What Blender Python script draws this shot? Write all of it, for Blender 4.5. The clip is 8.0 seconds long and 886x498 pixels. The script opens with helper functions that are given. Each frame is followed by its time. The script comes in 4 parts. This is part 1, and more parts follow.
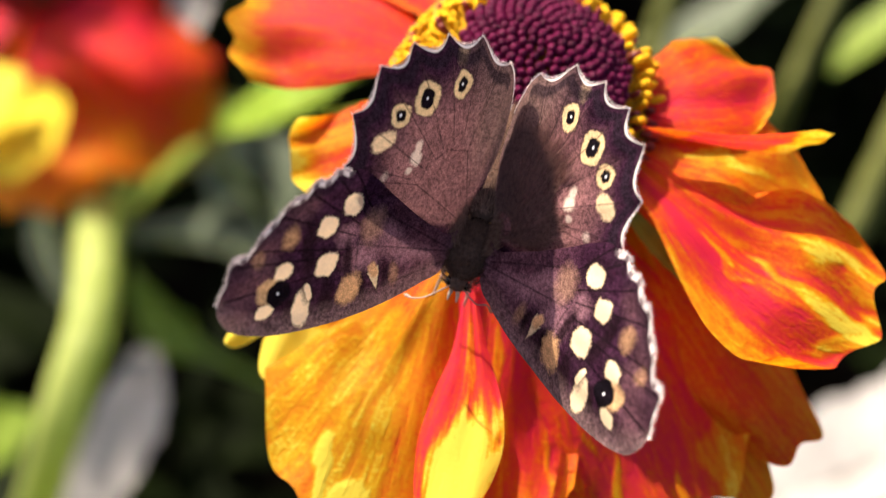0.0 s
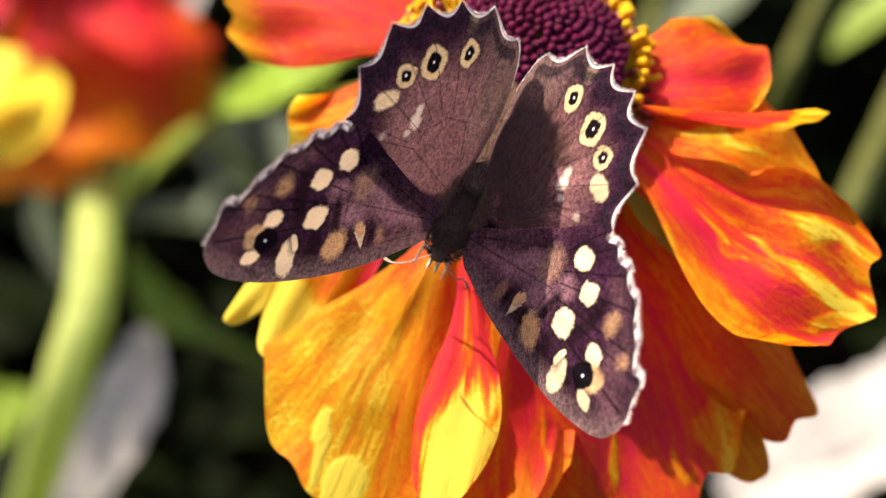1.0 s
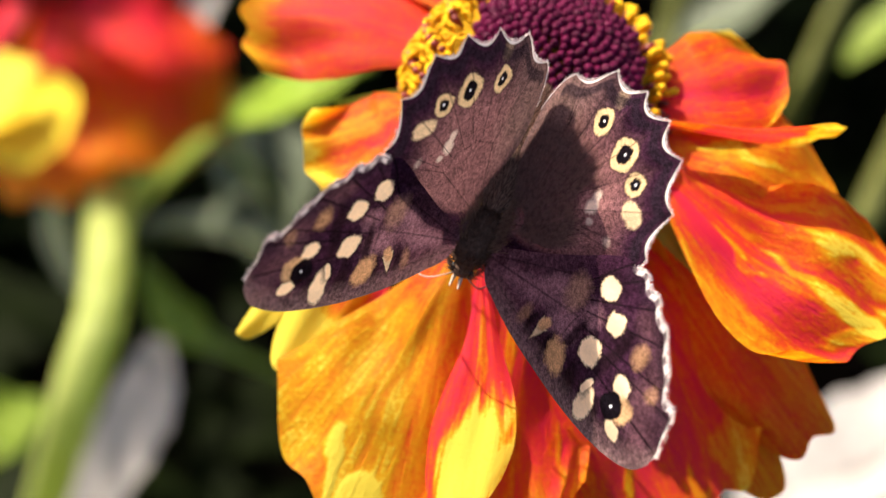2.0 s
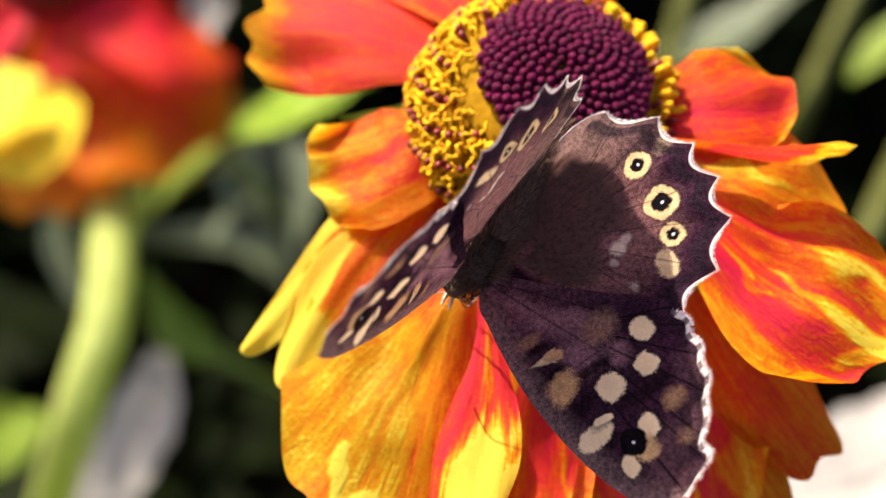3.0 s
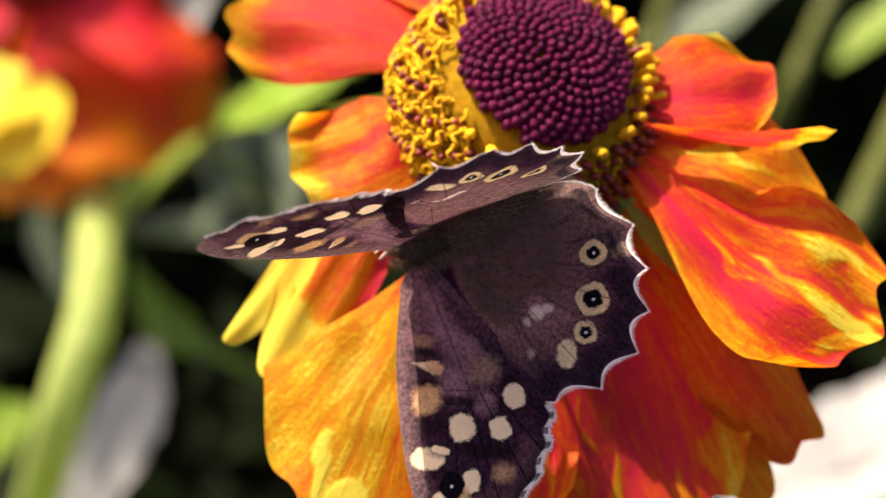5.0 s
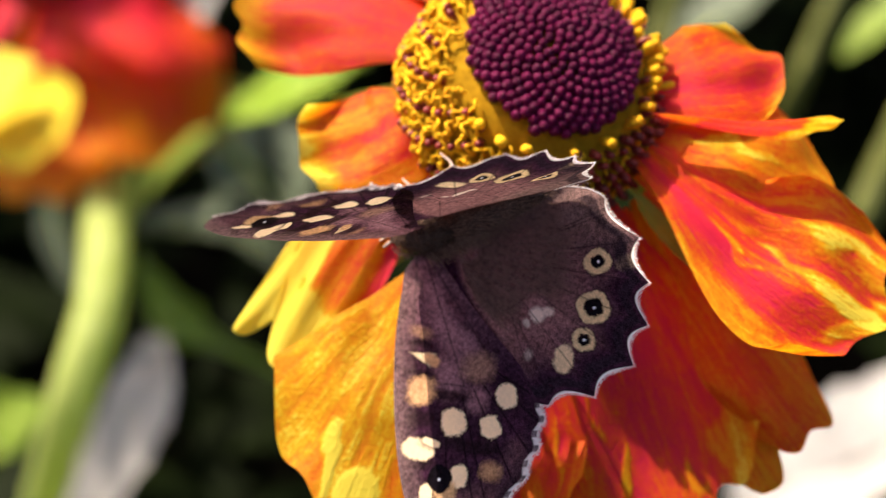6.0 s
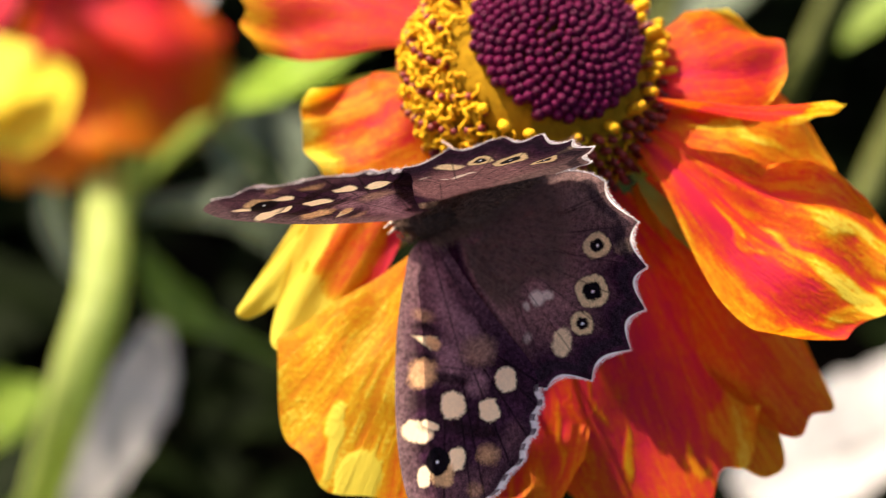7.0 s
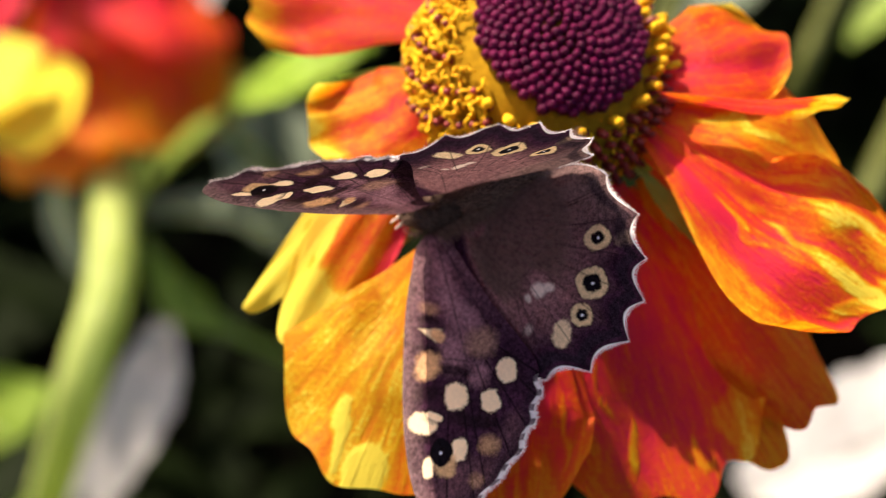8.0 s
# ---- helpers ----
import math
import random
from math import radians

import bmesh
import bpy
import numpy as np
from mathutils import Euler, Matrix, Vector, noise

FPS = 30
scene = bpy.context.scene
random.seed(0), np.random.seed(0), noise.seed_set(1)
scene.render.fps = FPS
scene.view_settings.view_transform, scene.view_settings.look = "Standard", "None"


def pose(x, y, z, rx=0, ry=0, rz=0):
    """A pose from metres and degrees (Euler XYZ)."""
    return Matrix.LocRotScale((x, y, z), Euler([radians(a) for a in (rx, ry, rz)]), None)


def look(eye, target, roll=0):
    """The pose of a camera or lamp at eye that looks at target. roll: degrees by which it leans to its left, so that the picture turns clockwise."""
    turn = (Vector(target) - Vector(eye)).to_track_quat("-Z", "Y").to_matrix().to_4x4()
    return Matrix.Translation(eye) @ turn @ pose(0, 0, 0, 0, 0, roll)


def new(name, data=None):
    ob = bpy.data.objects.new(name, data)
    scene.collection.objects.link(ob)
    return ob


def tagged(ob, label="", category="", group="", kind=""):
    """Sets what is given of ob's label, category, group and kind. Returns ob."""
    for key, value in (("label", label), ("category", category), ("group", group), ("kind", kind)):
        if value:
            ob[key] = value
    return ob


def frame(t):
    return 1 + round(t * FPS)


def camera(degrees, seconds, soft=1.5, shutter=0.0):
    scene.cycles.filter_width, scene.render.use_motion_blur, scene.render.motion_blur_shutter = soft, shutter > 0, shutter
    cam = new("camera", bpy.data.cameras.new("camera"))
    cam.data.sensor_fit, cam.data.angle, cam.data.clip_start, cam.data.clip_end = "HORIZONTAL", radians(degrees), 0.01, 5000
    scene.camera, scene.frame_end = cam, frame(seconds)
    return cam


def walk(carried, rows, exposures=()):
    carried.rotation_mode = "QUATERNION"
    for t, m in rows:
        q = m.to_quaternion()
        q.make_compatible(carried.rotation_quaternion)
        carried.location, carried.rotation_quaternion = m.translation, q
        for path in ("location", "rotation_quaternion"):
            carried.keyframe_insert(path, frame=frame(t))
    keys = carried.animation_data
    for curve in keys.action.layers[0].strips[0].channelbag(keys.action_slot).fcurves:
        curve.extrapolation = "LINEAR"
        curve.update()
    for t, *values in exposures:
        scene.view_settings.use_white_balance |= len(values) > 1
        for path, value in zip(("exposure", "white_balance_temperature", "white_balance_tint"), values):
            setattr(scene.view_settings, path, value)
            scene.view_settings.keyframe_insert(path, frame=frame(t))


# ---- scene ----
# Camera: a hand-held close-up lens, looking down on the flower. Millimetres in the lens's own axes.
cam = camera(28.0, 8.0, soft=0.85, shutter=0.5)
cam.data.dof.use_dof = True
cam.data.dof.focus_distance = 0.142
cam.data.dof.aperture_fstop = 23.0
PITCH = -38.0
DIST = 0.160
EYE = (0.0, -DIST * math.cos(radians(PITCH)), -DIST * math.sin(radians(PITCH)))
LENS = pose(*EYE, 90 + PITCH, 0, 0)
# seconds, small turns of the hand in degrees, sway towards the flower in mm
VIEW = [
    (0.0, 0.000, 0.000, -0.000, 0.01),
    (0.5, -0.539, -0.294, 0.154, 0.79),
    (1.0, -0.723, -0.075, -0.003, 0.91),
    (1.5, -0.615, 0.244, 0.035, 0.67),
    (3.0, 0.314, 0.591, 0.448, -1.26),
    (3.5, 0.149, 0.442, 0.341, -1.16),
    (4.0, -0.021, 0.200, 0.246, -1.12),
    (4.5, -0.047, -0.055, 0.065, -1.09),
    (6.0, -0.419, 0.285, -0.098, -0.39),
    (6.5, -0.738, 0.481, -0.041, 0.10),
    (7.0, -0.930, 0.383, -0.007, 0.13),
    (7.5, -0.996, 0.462, -0.085, 0.34),
    (8.0, -1.126, 0.555, -0.107, 0.87),
]
# seconds, sway to the right and up in mm; the hand turns back by TURN degrees a mm to keep the flower in place
SWAY = [(0.0, 0, 0), (0.5, 0.05, 0.0), (1.0, 0.1, -0.35), (1.5, 0.0, -0.3), (3.0, -0.45, 0.5), (3.5, -0.22, 0.52), (4.0, 0.06, 0.5),
        (4.5, 0.2, 0.35), (6.0, 0.0, 0.0), (6.5, -0.1, -0.25), (7.0, -0.28, -0.4), (7.5, -0.3, -0.6), (8.0, -0.25, -0.95)]
TURN = 0.3647
walk(cam, [(t, LENS @ pose(tx * 0.001, ty * 0.001, dz * 0.001, rx - TURN * ty, ry + TURN * tx, rz)) for (t, rx, ry, rz, dz), (_, tx, ty) in zip(VIEW, SWAY)],
     exposures=[(0.0, 1.05, 6900, 7), (8.0, 1.05, 6900, 7)])

MM = 0.001
FOCAL = 784.0 / math.tan(radians(14.0))

# ---- light: low sun from the left, open sky ----
SUN_IN_LENS = Vector((-0.47, 0.87, 0.165)).normalized()
SUN_DIR = (LENS.to_3x3() @ SUN_IN_LENS).normalized()
world = bpy.data.worlds.new("sky")
scene.world = world
world.use_nodes = True
wt = world.node_tree
sky = wt.nodes.new("ShaderNodeTexSky")
sky.sky_type = "NISHITA"
sky.sun_disc = False
sky.air_density, sky.dust_density, sky.ozone_density = 0.6, 4.5, 0.5
sky.sun_elevation = math.asin(SUN_DIR.z)
sky.sun_rotation = math.atan2(SUN_DIR.x, SUN_DIR.y)
wt.links.new(sky.outputs["Color"], wt.nodes["Background"].inputs["Color"])
wt.nodes["Background"].inputs["Strength"].default_value = 0.13
sun = new("sun", bpy.data.lights.new("sun", "SUN"))
sun.data.energy = 5.0
sun.data.angle = radians(0.5)
sun.data.color = (1.0, 0.90, 0.76)
sun.matrix_world = look(SUN_DIR * 3, (0, 0, 0))


# ---- materials ----
def shader(name):
    m = bpy.data.materials.new(name)
    m.use_nodes = True
    nt = m.node_tree
    nt.nodes.clear()
    out = nt.nodes.new("ShaderNodeOutputMaterial")
    return m, nt, out


def node(nt, kind, **values):
    n = nt.nodes.new(kind)
    for key, value in values.items():
        n.inputs[key.replace("_", " ")].default_value = value
    return n


def ramp(nt, stops, source):
    n = nt.nodes.new("ShaderNodeValToRGB")
    while len(n.color_ramp.elements) < len(stops):
        n.color_ramp.elements.new(0.5)
    for e, (at, colour) in zip(n.color_ramp.elements, stops):
        e.position, e.color = at, (*colour, 1)
    nt.links.new(source, n.inputs[0])
    return n


def leafy(nt, out, colour, bump, clear=0.35, rough=0.5, gloss=0.4, sheen=0.0):
    """A thin living sheet: it reflects, glistens a little and lets light through."""
    body = node(nt, "ShaderNodeBsdfPrincipled", Roughness=rough)
    body.inputs["Specular IOR Level"].default_value = gloss
    body.inputs["Sheen Weight"].default_value = sheen
    behind = nt.nodes.new("ShaderNodeBsdfTranslucent")
    mix = node(nt, "ShaderNodeMixShader", Fac=clear)
    for n in (body, behind):
        nt.links.new(colour, n.inputs[0])
        if bump:
            nt.links.new(bump, n.inputs["Normal"])
    nt.links.new(body.outputs[0], mix.inputs[1])
    nt.links.new(behind.outputs[0], mix.inputs[2])
    nt.links.new(mix.outputs[0], out.inputs[0])
    return body


def bumps(nt, height, strength, distance):
    b = node(nt, "ShaderNodeBump", Strength=strength, Distance=distance)
    nt.links.new(height, b.inputs["Height"])
    return b.outputs[0]


def noise_at(nt, scale, detail=4.0, stretch=None, rough=0.55):
    co = nt.nodes.new("ShaderNodeTexCoord")
    n = node(nt, "ShaderNodeTexNoise", Scale=scale, Detail=detail, Roughness=rough)
    if stretch:
        mp = nt.nodes.new("ShaderNodeMapping")
        mp.inputs["Scale"].default_value = stretch
        nt.links.new(co.outputs["UV"], mp.inputs[0])
        nt.links.new(mp.outputs[0], n.inputs["Vector"])
    else:
        nt.links.new(co.outputs["Object"], n.inputs["Vector"])
    return n


def wing_material():
    m, nt, out = shader("wing_scales")
    col = nt.nodes.new("ShaderNodeVertexColor")
    col.layer_name = "pigment"
    fine = noise_at(nt, 9000.0, 2.0)
    mixed = nt.nodes.new("ShaderNodeMix")
    mixed.data_type, mixed.blend_type = "RGBA", "MULTIPLY"
    mixed.inputs[0].default_value = 0.5
    grey = nt.nodes.new("ShaderNodeRGBToBW")
    nt.links.new(col.outputs[0], grey.inputs[0])
    less = node(nt, "ShaderNodeMath")
    less.operation = "MULTIPLY_ADD"
    nt.links.new(grey.outputs[0], less.inputs[0])
    less.inputs[1].default_value, less.inputs[2].default_value = -1.1, 0.92
    less.use_clamp = True
    nt.links.new(less.outputs[0], mixed.inputs[0])
    nt.links.new(col.outputs[0], mixed.inputs[6])
    coarse = noise_at(nt, 2600.0, 3.0)
    both = node(nt, "ShaderNodeMath")
    both.operation = "MULTIPLY"
    nt.links.new(fine.outputs[0], both.inputs[0])
    nt.links.new(coarse.outputs[0], both.inputs[1])
    r = ramp(nt, [(0.14, (0.35, 0.33, 0.33)), (0.38, (1.6, 1.55, 1.55))], both.outputs[0])
    nt.links.new(r.outputs[0], mixed.inputs[7])
    leafy(nt, out, mixed.outputs[2], bumps(nt, fine.outputs[0], 0.5, 0.00008), 0.2, 0.65, 0.02, 0.0)
    return m


def petal_material():
    m, nt, out = shader("ray_floret")
    hue = nt.nodes.new("ShaderNodeAttribute")
    hue.attribute_name = "hue"
    streak = noise_at(nt, 1.0, 6.0, (20.0, 3.2, 1.0), 0.62)
    speck = noise_at(nt, 1.0, 5.0, (30.0, 11.0, 1.0), 0.6)
    speck.inputs["Distortion"].default_value = 0.6
    a = node(nt, "ShaderNodeMath")
    a.operation = "MULTIPLY_ADD"
    nt.links.new(streak.outputs[0], a.inputs[0])
    a.inputs[1].default_value = 0.65
    nt.links.new(hue.outputs["Fac"], a.inputs[2])
    b = node(nt, "ShaderNodeMath")
    b.operation = "MULTIPLY_ADD"
    grain = nt.nodes.new("ShaderNodeAttribute")
    grain.attribute_name = "grain"
    centred = node(nt, "ShaderNodeMath")
    centred.operation = "SUBTRACT"
    nt.links.new(speck.outputs[0], centred.inputs[0])
    centred.inputs[1].default_value = 0.5
    nt.links.new(centred.outputs[0], b.inputs[0])
    nt.links.new(grain.outputs["Fac"], b.inputs[1])
    nt.links.new(a.outputs[0], b.inputs[2])
    vein = noise_at(nt, 1.0, 3.0, (110.0, 4.0, 1.0), 0.6)
    dots = noise_at(nt, 2600.0, 2.0, None, 0.5)
    fine = node(nt, "ShaderNodeMath")
    fine.operation = "ADD"
    nt.links.new(vein.outputs[0], fine.inputs[0])
    nt.links.new(dots.outputs[0], fine.inputs[1])
    b2 = node(nt, "ShaderNodeMath")
    b2.operation = "MULTIPLY_ADD"
    nt.links.new(fine.outputs[0], b2.inputs[0])
    b2.inputs[1].default_value = 0.4
    nt.links.new(b.outputs[0], b2.inputs[2])
    c = node(nt, "ShaderNodeMath")
    c.operation = "SUBTRACT"
    nt.links.new(b2.outputs[0], c.inputs[0])
    c.inputs[1].default_value = 0.73
    # yellow end also stands for sunlit patches, crimson end for shaded petals
    col = ramp(nt, [(0.0, (0.74, 0.018, 0.070)), (0.24, (0.79, 0.042, 0.036)), (0.42, (0.80, 0.10, 0.010)),
                    (0.58, (0.84, 0.22, 0.008)), (0.76, (0.86, 0.34, 0.010)), (0.89, (0.90, 0.48, 0.014)), (1.0, (0.97, 0.74, 0.08))], c.outputs[0])
    leafy(nt, out, col.outputs[0], bumps(nt, b2.outputs[0], 0.4, 0.0006), 0.52, 0.5, 0.18, 0.0)
    return m


def green_material(name, dark, light, clear=0.3, scale=160.0, gloss=0.3):
    m, nt, out = shader(name)
    n = noise_at(nt, scale, 5.0)
    col = ramp(nt, [(0.3, dark), (0.7, light)], n.outputs[0])
    leafy(nt, out, col.outputs[0], bumps(nt, n.outputs[0], 0.3, 0.001), clear, 0.55, gloss)
    return m


def solid_material(name, dark, light, rough=0.5, scale=2500.0, vary=0.25, gloss=0.4, bump=0.4, depth=0.0002):
    m, nt, out = shader(name)
    n = noise_at(nt, scale, 4.0)
    info = nt.nodes.new("ShaderNodeObjectInfo")
    a = node(nt, "ShaderNodeMath")
    a.operation = "MULTIPLY_ADD"
    nt.links.new(info.outputs["Random"], a.inputs[0])
    a.inputs[1].default_value = vary
    nt.links.new(n.outputs[0], a.inputs[2])
    col = ramp(nt, [(0.35, dark), (0.75, light)], a.outputs[0])
    body = node(nt, "ShaderNodeBsdfPrincipled", Roughness=rough)
    body.inputs["Specular IOR Level"].default_value = gloss
    nt.links.new(col.outputs[0], body.inputs[0])
    nt.links.new(bumps(nt, n.outputs[0], bump, depth), body.inputs["Normal"])
    nt.links.new(body.outputs[0], out.inputs[0])
    return m


WING = wing_material()
PETAL = petal_material()
FRINGE = solid_material("white_fringe_scales", (0.66, 0.54, 0.54), (0.92, 0.82, 0.81), 0.7)
HAIR = solid_material("soft_brown_hair", (0.14, 0.07, 0.052), (0.34, 0.20, 0.15), 0.7, gloss=0.08)
# real hairs, with the shade of that wing put into their dark colour
SHADE_WING_HAIR = solid_material("shade_dark_wing_hair", (0.05, 0.025, 0.024), (0.27, 0.145, 0.13), 0.7, gloss=0.06)
DARK_FUR = solid_material("dark_thorax_hair", (0.036, 0.020, 0.015), (0.14, 0.078, 0.056), 0.8, gloss=0.1)
BODY_SKIN = solid_material("butterfly_body", (0.045, 0.026, 0.020), (0.14, 0.082, 0.062), 0.75, gloss=0.12)
PALE_LIMB = solid_material("pale_limb", (0.45, 0.28, 0.20), (0.72, 0.52, 0.40), 0.5)
LEG = solid_material("greyish_brown_leg", (0.24, 0.15, 0.12), (0.48, 0.34, 0.28), 0.55)
EYE_GLOSS = solid_material("compound_eye", (0.01, 0.006, 0.005), (0.03, 0.02, 0.015), 0.2, gloss=0.6)
BUD = solid_material("purple_disc_bud", (0.026, 0.001, 0.012), (0.12, 0.003, 0.040), 0.36, 9000.0, 0.5, 0.12, 0.9)
MAROON = solid_material("maroon_disc_floret", (0.06, 0.004, 0.008), (0.24, 0.02, 0.014), 0.45, 3000.0, 0.3)
POLLEN = solid_material("yellow_pollen", (0.66, 0.25, 0.006), (0.88, 0.50, 0.012), 0.75, 6000.0, 0.3, 0.2, 0.8)
DISC = solid_material("olive_yellow_receptacle", (0.24, 0.125, 0.006), (0.42, 0.22, 0.012), 0.8, 900.0, 0.0, 0.03)
STEM = green_material("green_stem", (0.42, 0.50, 0.12), (0.60, 0.67, 0.24), 0.5)
OLIVE = green_material("olive_stem", (0.09, 0.10, 0.02), (0.18, 0.19, 0.045), 0.2)
# leaf greens from sunlit to shaded: part of that light is in the colour
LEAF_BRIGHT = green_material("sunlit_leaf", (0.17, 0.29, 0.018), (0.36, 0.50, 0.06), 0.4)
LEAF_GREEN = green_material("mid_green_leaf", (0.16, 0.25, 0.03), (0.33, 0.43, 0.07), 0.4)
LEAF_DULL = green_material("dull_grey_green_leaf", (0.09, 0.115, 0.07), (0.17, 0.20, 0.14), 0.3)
LEAF_PALE = green_material("pale_silvery_leaf", (0.36, 0.335, 0.33), (0.60, 0.56, 0.55), 0.3)
# near-black green: the shade among the plants is put into the colour
SHADE_GREEN = green_material("shade_dark_green", (0.004, 0.006, 0.002), (0.009, 0.014, 0.004), 0.1, 60.0, 0.02)
# soil darker than its own tone, to hold the shade under the plants
SOIL = solid_material("shade_dark_soil", (0.004, 0.003, 0.002), (0.010, 0.007, 0.005), 1.0, 30.0, 0.0, 0.02, 0.8, 0.01)


# ---- building helpers; lengths in mm, in the lens's first axes (x right, y up, z towards the lens) ----
def at(px, py, depth):
    """The point that lies depth mm before the lens on the sight line named by px, py."""
    return Vector(((px - 784) / FOCAL * depth, -(py - 441) / FOCAL * depth, -depth))


def thing(name, anchor, label, category, group="", kind=""):
    ob = new(name)
    ob.empty_display_size = 0.002
    ob.matrix_world = LENS @ Matrix.Translation(Vector(anchor) * MM)
    ob["anchor"] = [float(v) for v in anchor]
    return tagged(ob, label, category, group, kind)


def mesh_data(name, verts, faces, material, smooth=True):
    me = bpy.data.meshes.new(name)
    me.from_pydata([tuple(float(c) * MM for c in v) for v in verts], [], [tuple(int(i) for i in f) for f in faces])
    me.materials.append(material)
    if smooth:
        me.polygons.foreach_set("use_smooth", [True] * len(me.polygons))
    me.update()
    return me


def part(name, me, parent, label="", kind=""):
    ob = new(name, me)
    ob.parent = parent
    return tagged(ob, label, kind=kind)


def grid_faces(nu, nv, closed=False):
    """Quads of a grid of nu rows of nv points; closed joins the last column to the first."""
    i, j = np.meshgrid(np.arange(nu - 1), np.arange(nv if closed else nv - 1), indexing="ij")
    k = (j + 1) % nv
    return np.stack([i * nv + j, i * nv + k, (i + 1) * nv + k, (i + 1) * nv + j], -1).reshape(-1, 4)


def spline(xs, pts):
    """Smooth (monotone-free Catmull-Rom) interpolation of knots (x, y) at xs."""
    kx = np.array([p[0] for p in pts], float)
    ky = np.array([p[1] for p in pts], float)
    m = np.gradient(ky, kx)
    i = np.clip(np.searchsorted(kx, xs) - 1, 0, len(kx) - 2)
    h = kx[i + 1] - kx[i]
    s = np.clip((xs - kx[i]) / h, 0, 1)
    return ((2 * s**3 - 3 * s**2 + 1) * ky[i] + (s**3 - 2 * s**2 + s) * h * m[i]
            + (-2 * s**3 + 3 * s**2) * ky[i + 1] + (s**3 - s**2) * h * m[i + 1])


def value_noise(x, y, seed=0):
    """Smooth random values from 0 to 1 over the plane, one cell to the unit."""
    xi, yi = np.floor(x).astype(int), np.floor(y).astype(int)
    fx, fy = x - xi, y - yi
    fx, fy = fx * fx * (3 - 2 * fx), fy * fy * (3 - 2 * fy)

    def h(a, b):
        v = np.sin(a * 127.1 + b * 311.7 + seed * 74.7) * 43758.5453
        return v - np.floor(v)
    return (h(xi, yi) * (1 - fx) + h(xi + 1, yi) * fx) * (1 - fy) + (h(xi, yi + 1) * (1 - fx) + h(xi + 1, yi + 1) * fx) * fy


def bezier(points, t):
    """Points of a smooth curve through three or four controls (quadratic or cubic through-points)."""
    p = [np.array(v, float) for v in points]
    t = np.asarray(t, float)[:, None]
    knots = np.linspace(0, 1, len(p))
    out = np.zeros((len(t), 3))
    for c in range(3):
        out[:, c] = spline(t[:, 0], list(zip(knots, [v[c] for v in p])))
    return out


def tube(points, radii, sides=8, steps=14, cap=True):
    """A tapering round tube along a smooth curve; verts and faces."""
    t = np.linspace(0, 1, steps)
    c = bezier(points, t)
    r = spline(t, list(zip(np.linspace(0, 1, len(radii)), radii)))
    d = np.gradient(c, axis=0)
    d /= np.linalg.norm(d, axis=1)[:, None]
    ref = np.array([0.3, 0.2, 0.93]) if abs(d[0] @ np.array([0.3, 0.2, 0.93])) < 0.9 else np.array([1.0, 0, 0])
    verts = []
    for k in range(steps):
        a = np.cross(d[k], ref)
        a /= np.linalg.norm(a)
        b = np.cross(d[k], a)
        for s in range(sides):
            w = 2 * math.pi * s / sides
            verts.append(c[k] + r[k] * (math.cos(w) * a + math.sin(w) * b))
    faces = grid_faces(steps, sides, True).tolist()
    if cap:
        verts += [c[0] - d[0] * r[0] * 0.5, c[-1] + d[-1] * r[-1] * 0.6]
        n = len(verts)
        for s in range(sides):
            faces.append((n - 2, (s + 1) % sides, s))
            faces.append((n - 1, (steps - 1) * sides + s, (steps - 1) * sides + (s + 1) % sides))
    return verts, faces


def ball(rx, ry, rz, rings=8, sides=12):
    v = [(0, 0, rz)]
    for i in range(1, rings):
        a = math.pi * i / rings
        for s in range(sides):
            b = 2 * math.pi * s / sides
            v.append((rx * math.sin(a) * math.cos(b), ry * math.sin(a) * math.sin(b), rz * math.cos(a)))
    v.append((0, 0, -rz))
    f = [(0, 1 + s, 1 + (s + 1) % sides) for s in range(sides)]
    for i in range(rings - 2):
        for s in range(sides):
            a, b = 1 + i * sides + s, 1 + i * sides + (s + 1) % sides
            f.append((a, a + sides, b + sides, b))
    last = len(v) - 1
    f += [(last, last - sides + (s + 1) % sides, last - sides + s) for s in range(sides)]
    return v, f


def join(pieces):
    verts, faces = [], []
    for v, f in pieces:
        n = len(verts)
        verts += [tuple(p) for p in v]
        faces += [tuple(i + n for i in q) for q in f]
    return verts, faces


# ---- ground ----
GROUND_Z = -0.62
ground = new("ground", mesh_data("ground", [(0, 0, 0)], [], SOIL))
n = 61
gx = np.sign(np.linspace(-1, 1, n)) * np.abs(np.linspace(-1, 1, n)) ** 4 * 400000
X, Y = np.meshgrid(gx, gx, indexing="ij")
Z = (value_noise(X / 90, Y / 90, 3) - 0.5) * 50 * (np.hypot(X, Y) < 4000)
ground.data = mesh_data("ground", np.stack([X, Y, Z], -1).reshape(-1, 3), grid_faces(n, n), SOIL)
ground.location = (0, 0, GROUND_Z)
tagged(ground, "bare garden soil under the plants, darkened in colour for their shade", "ground", kind="structure")


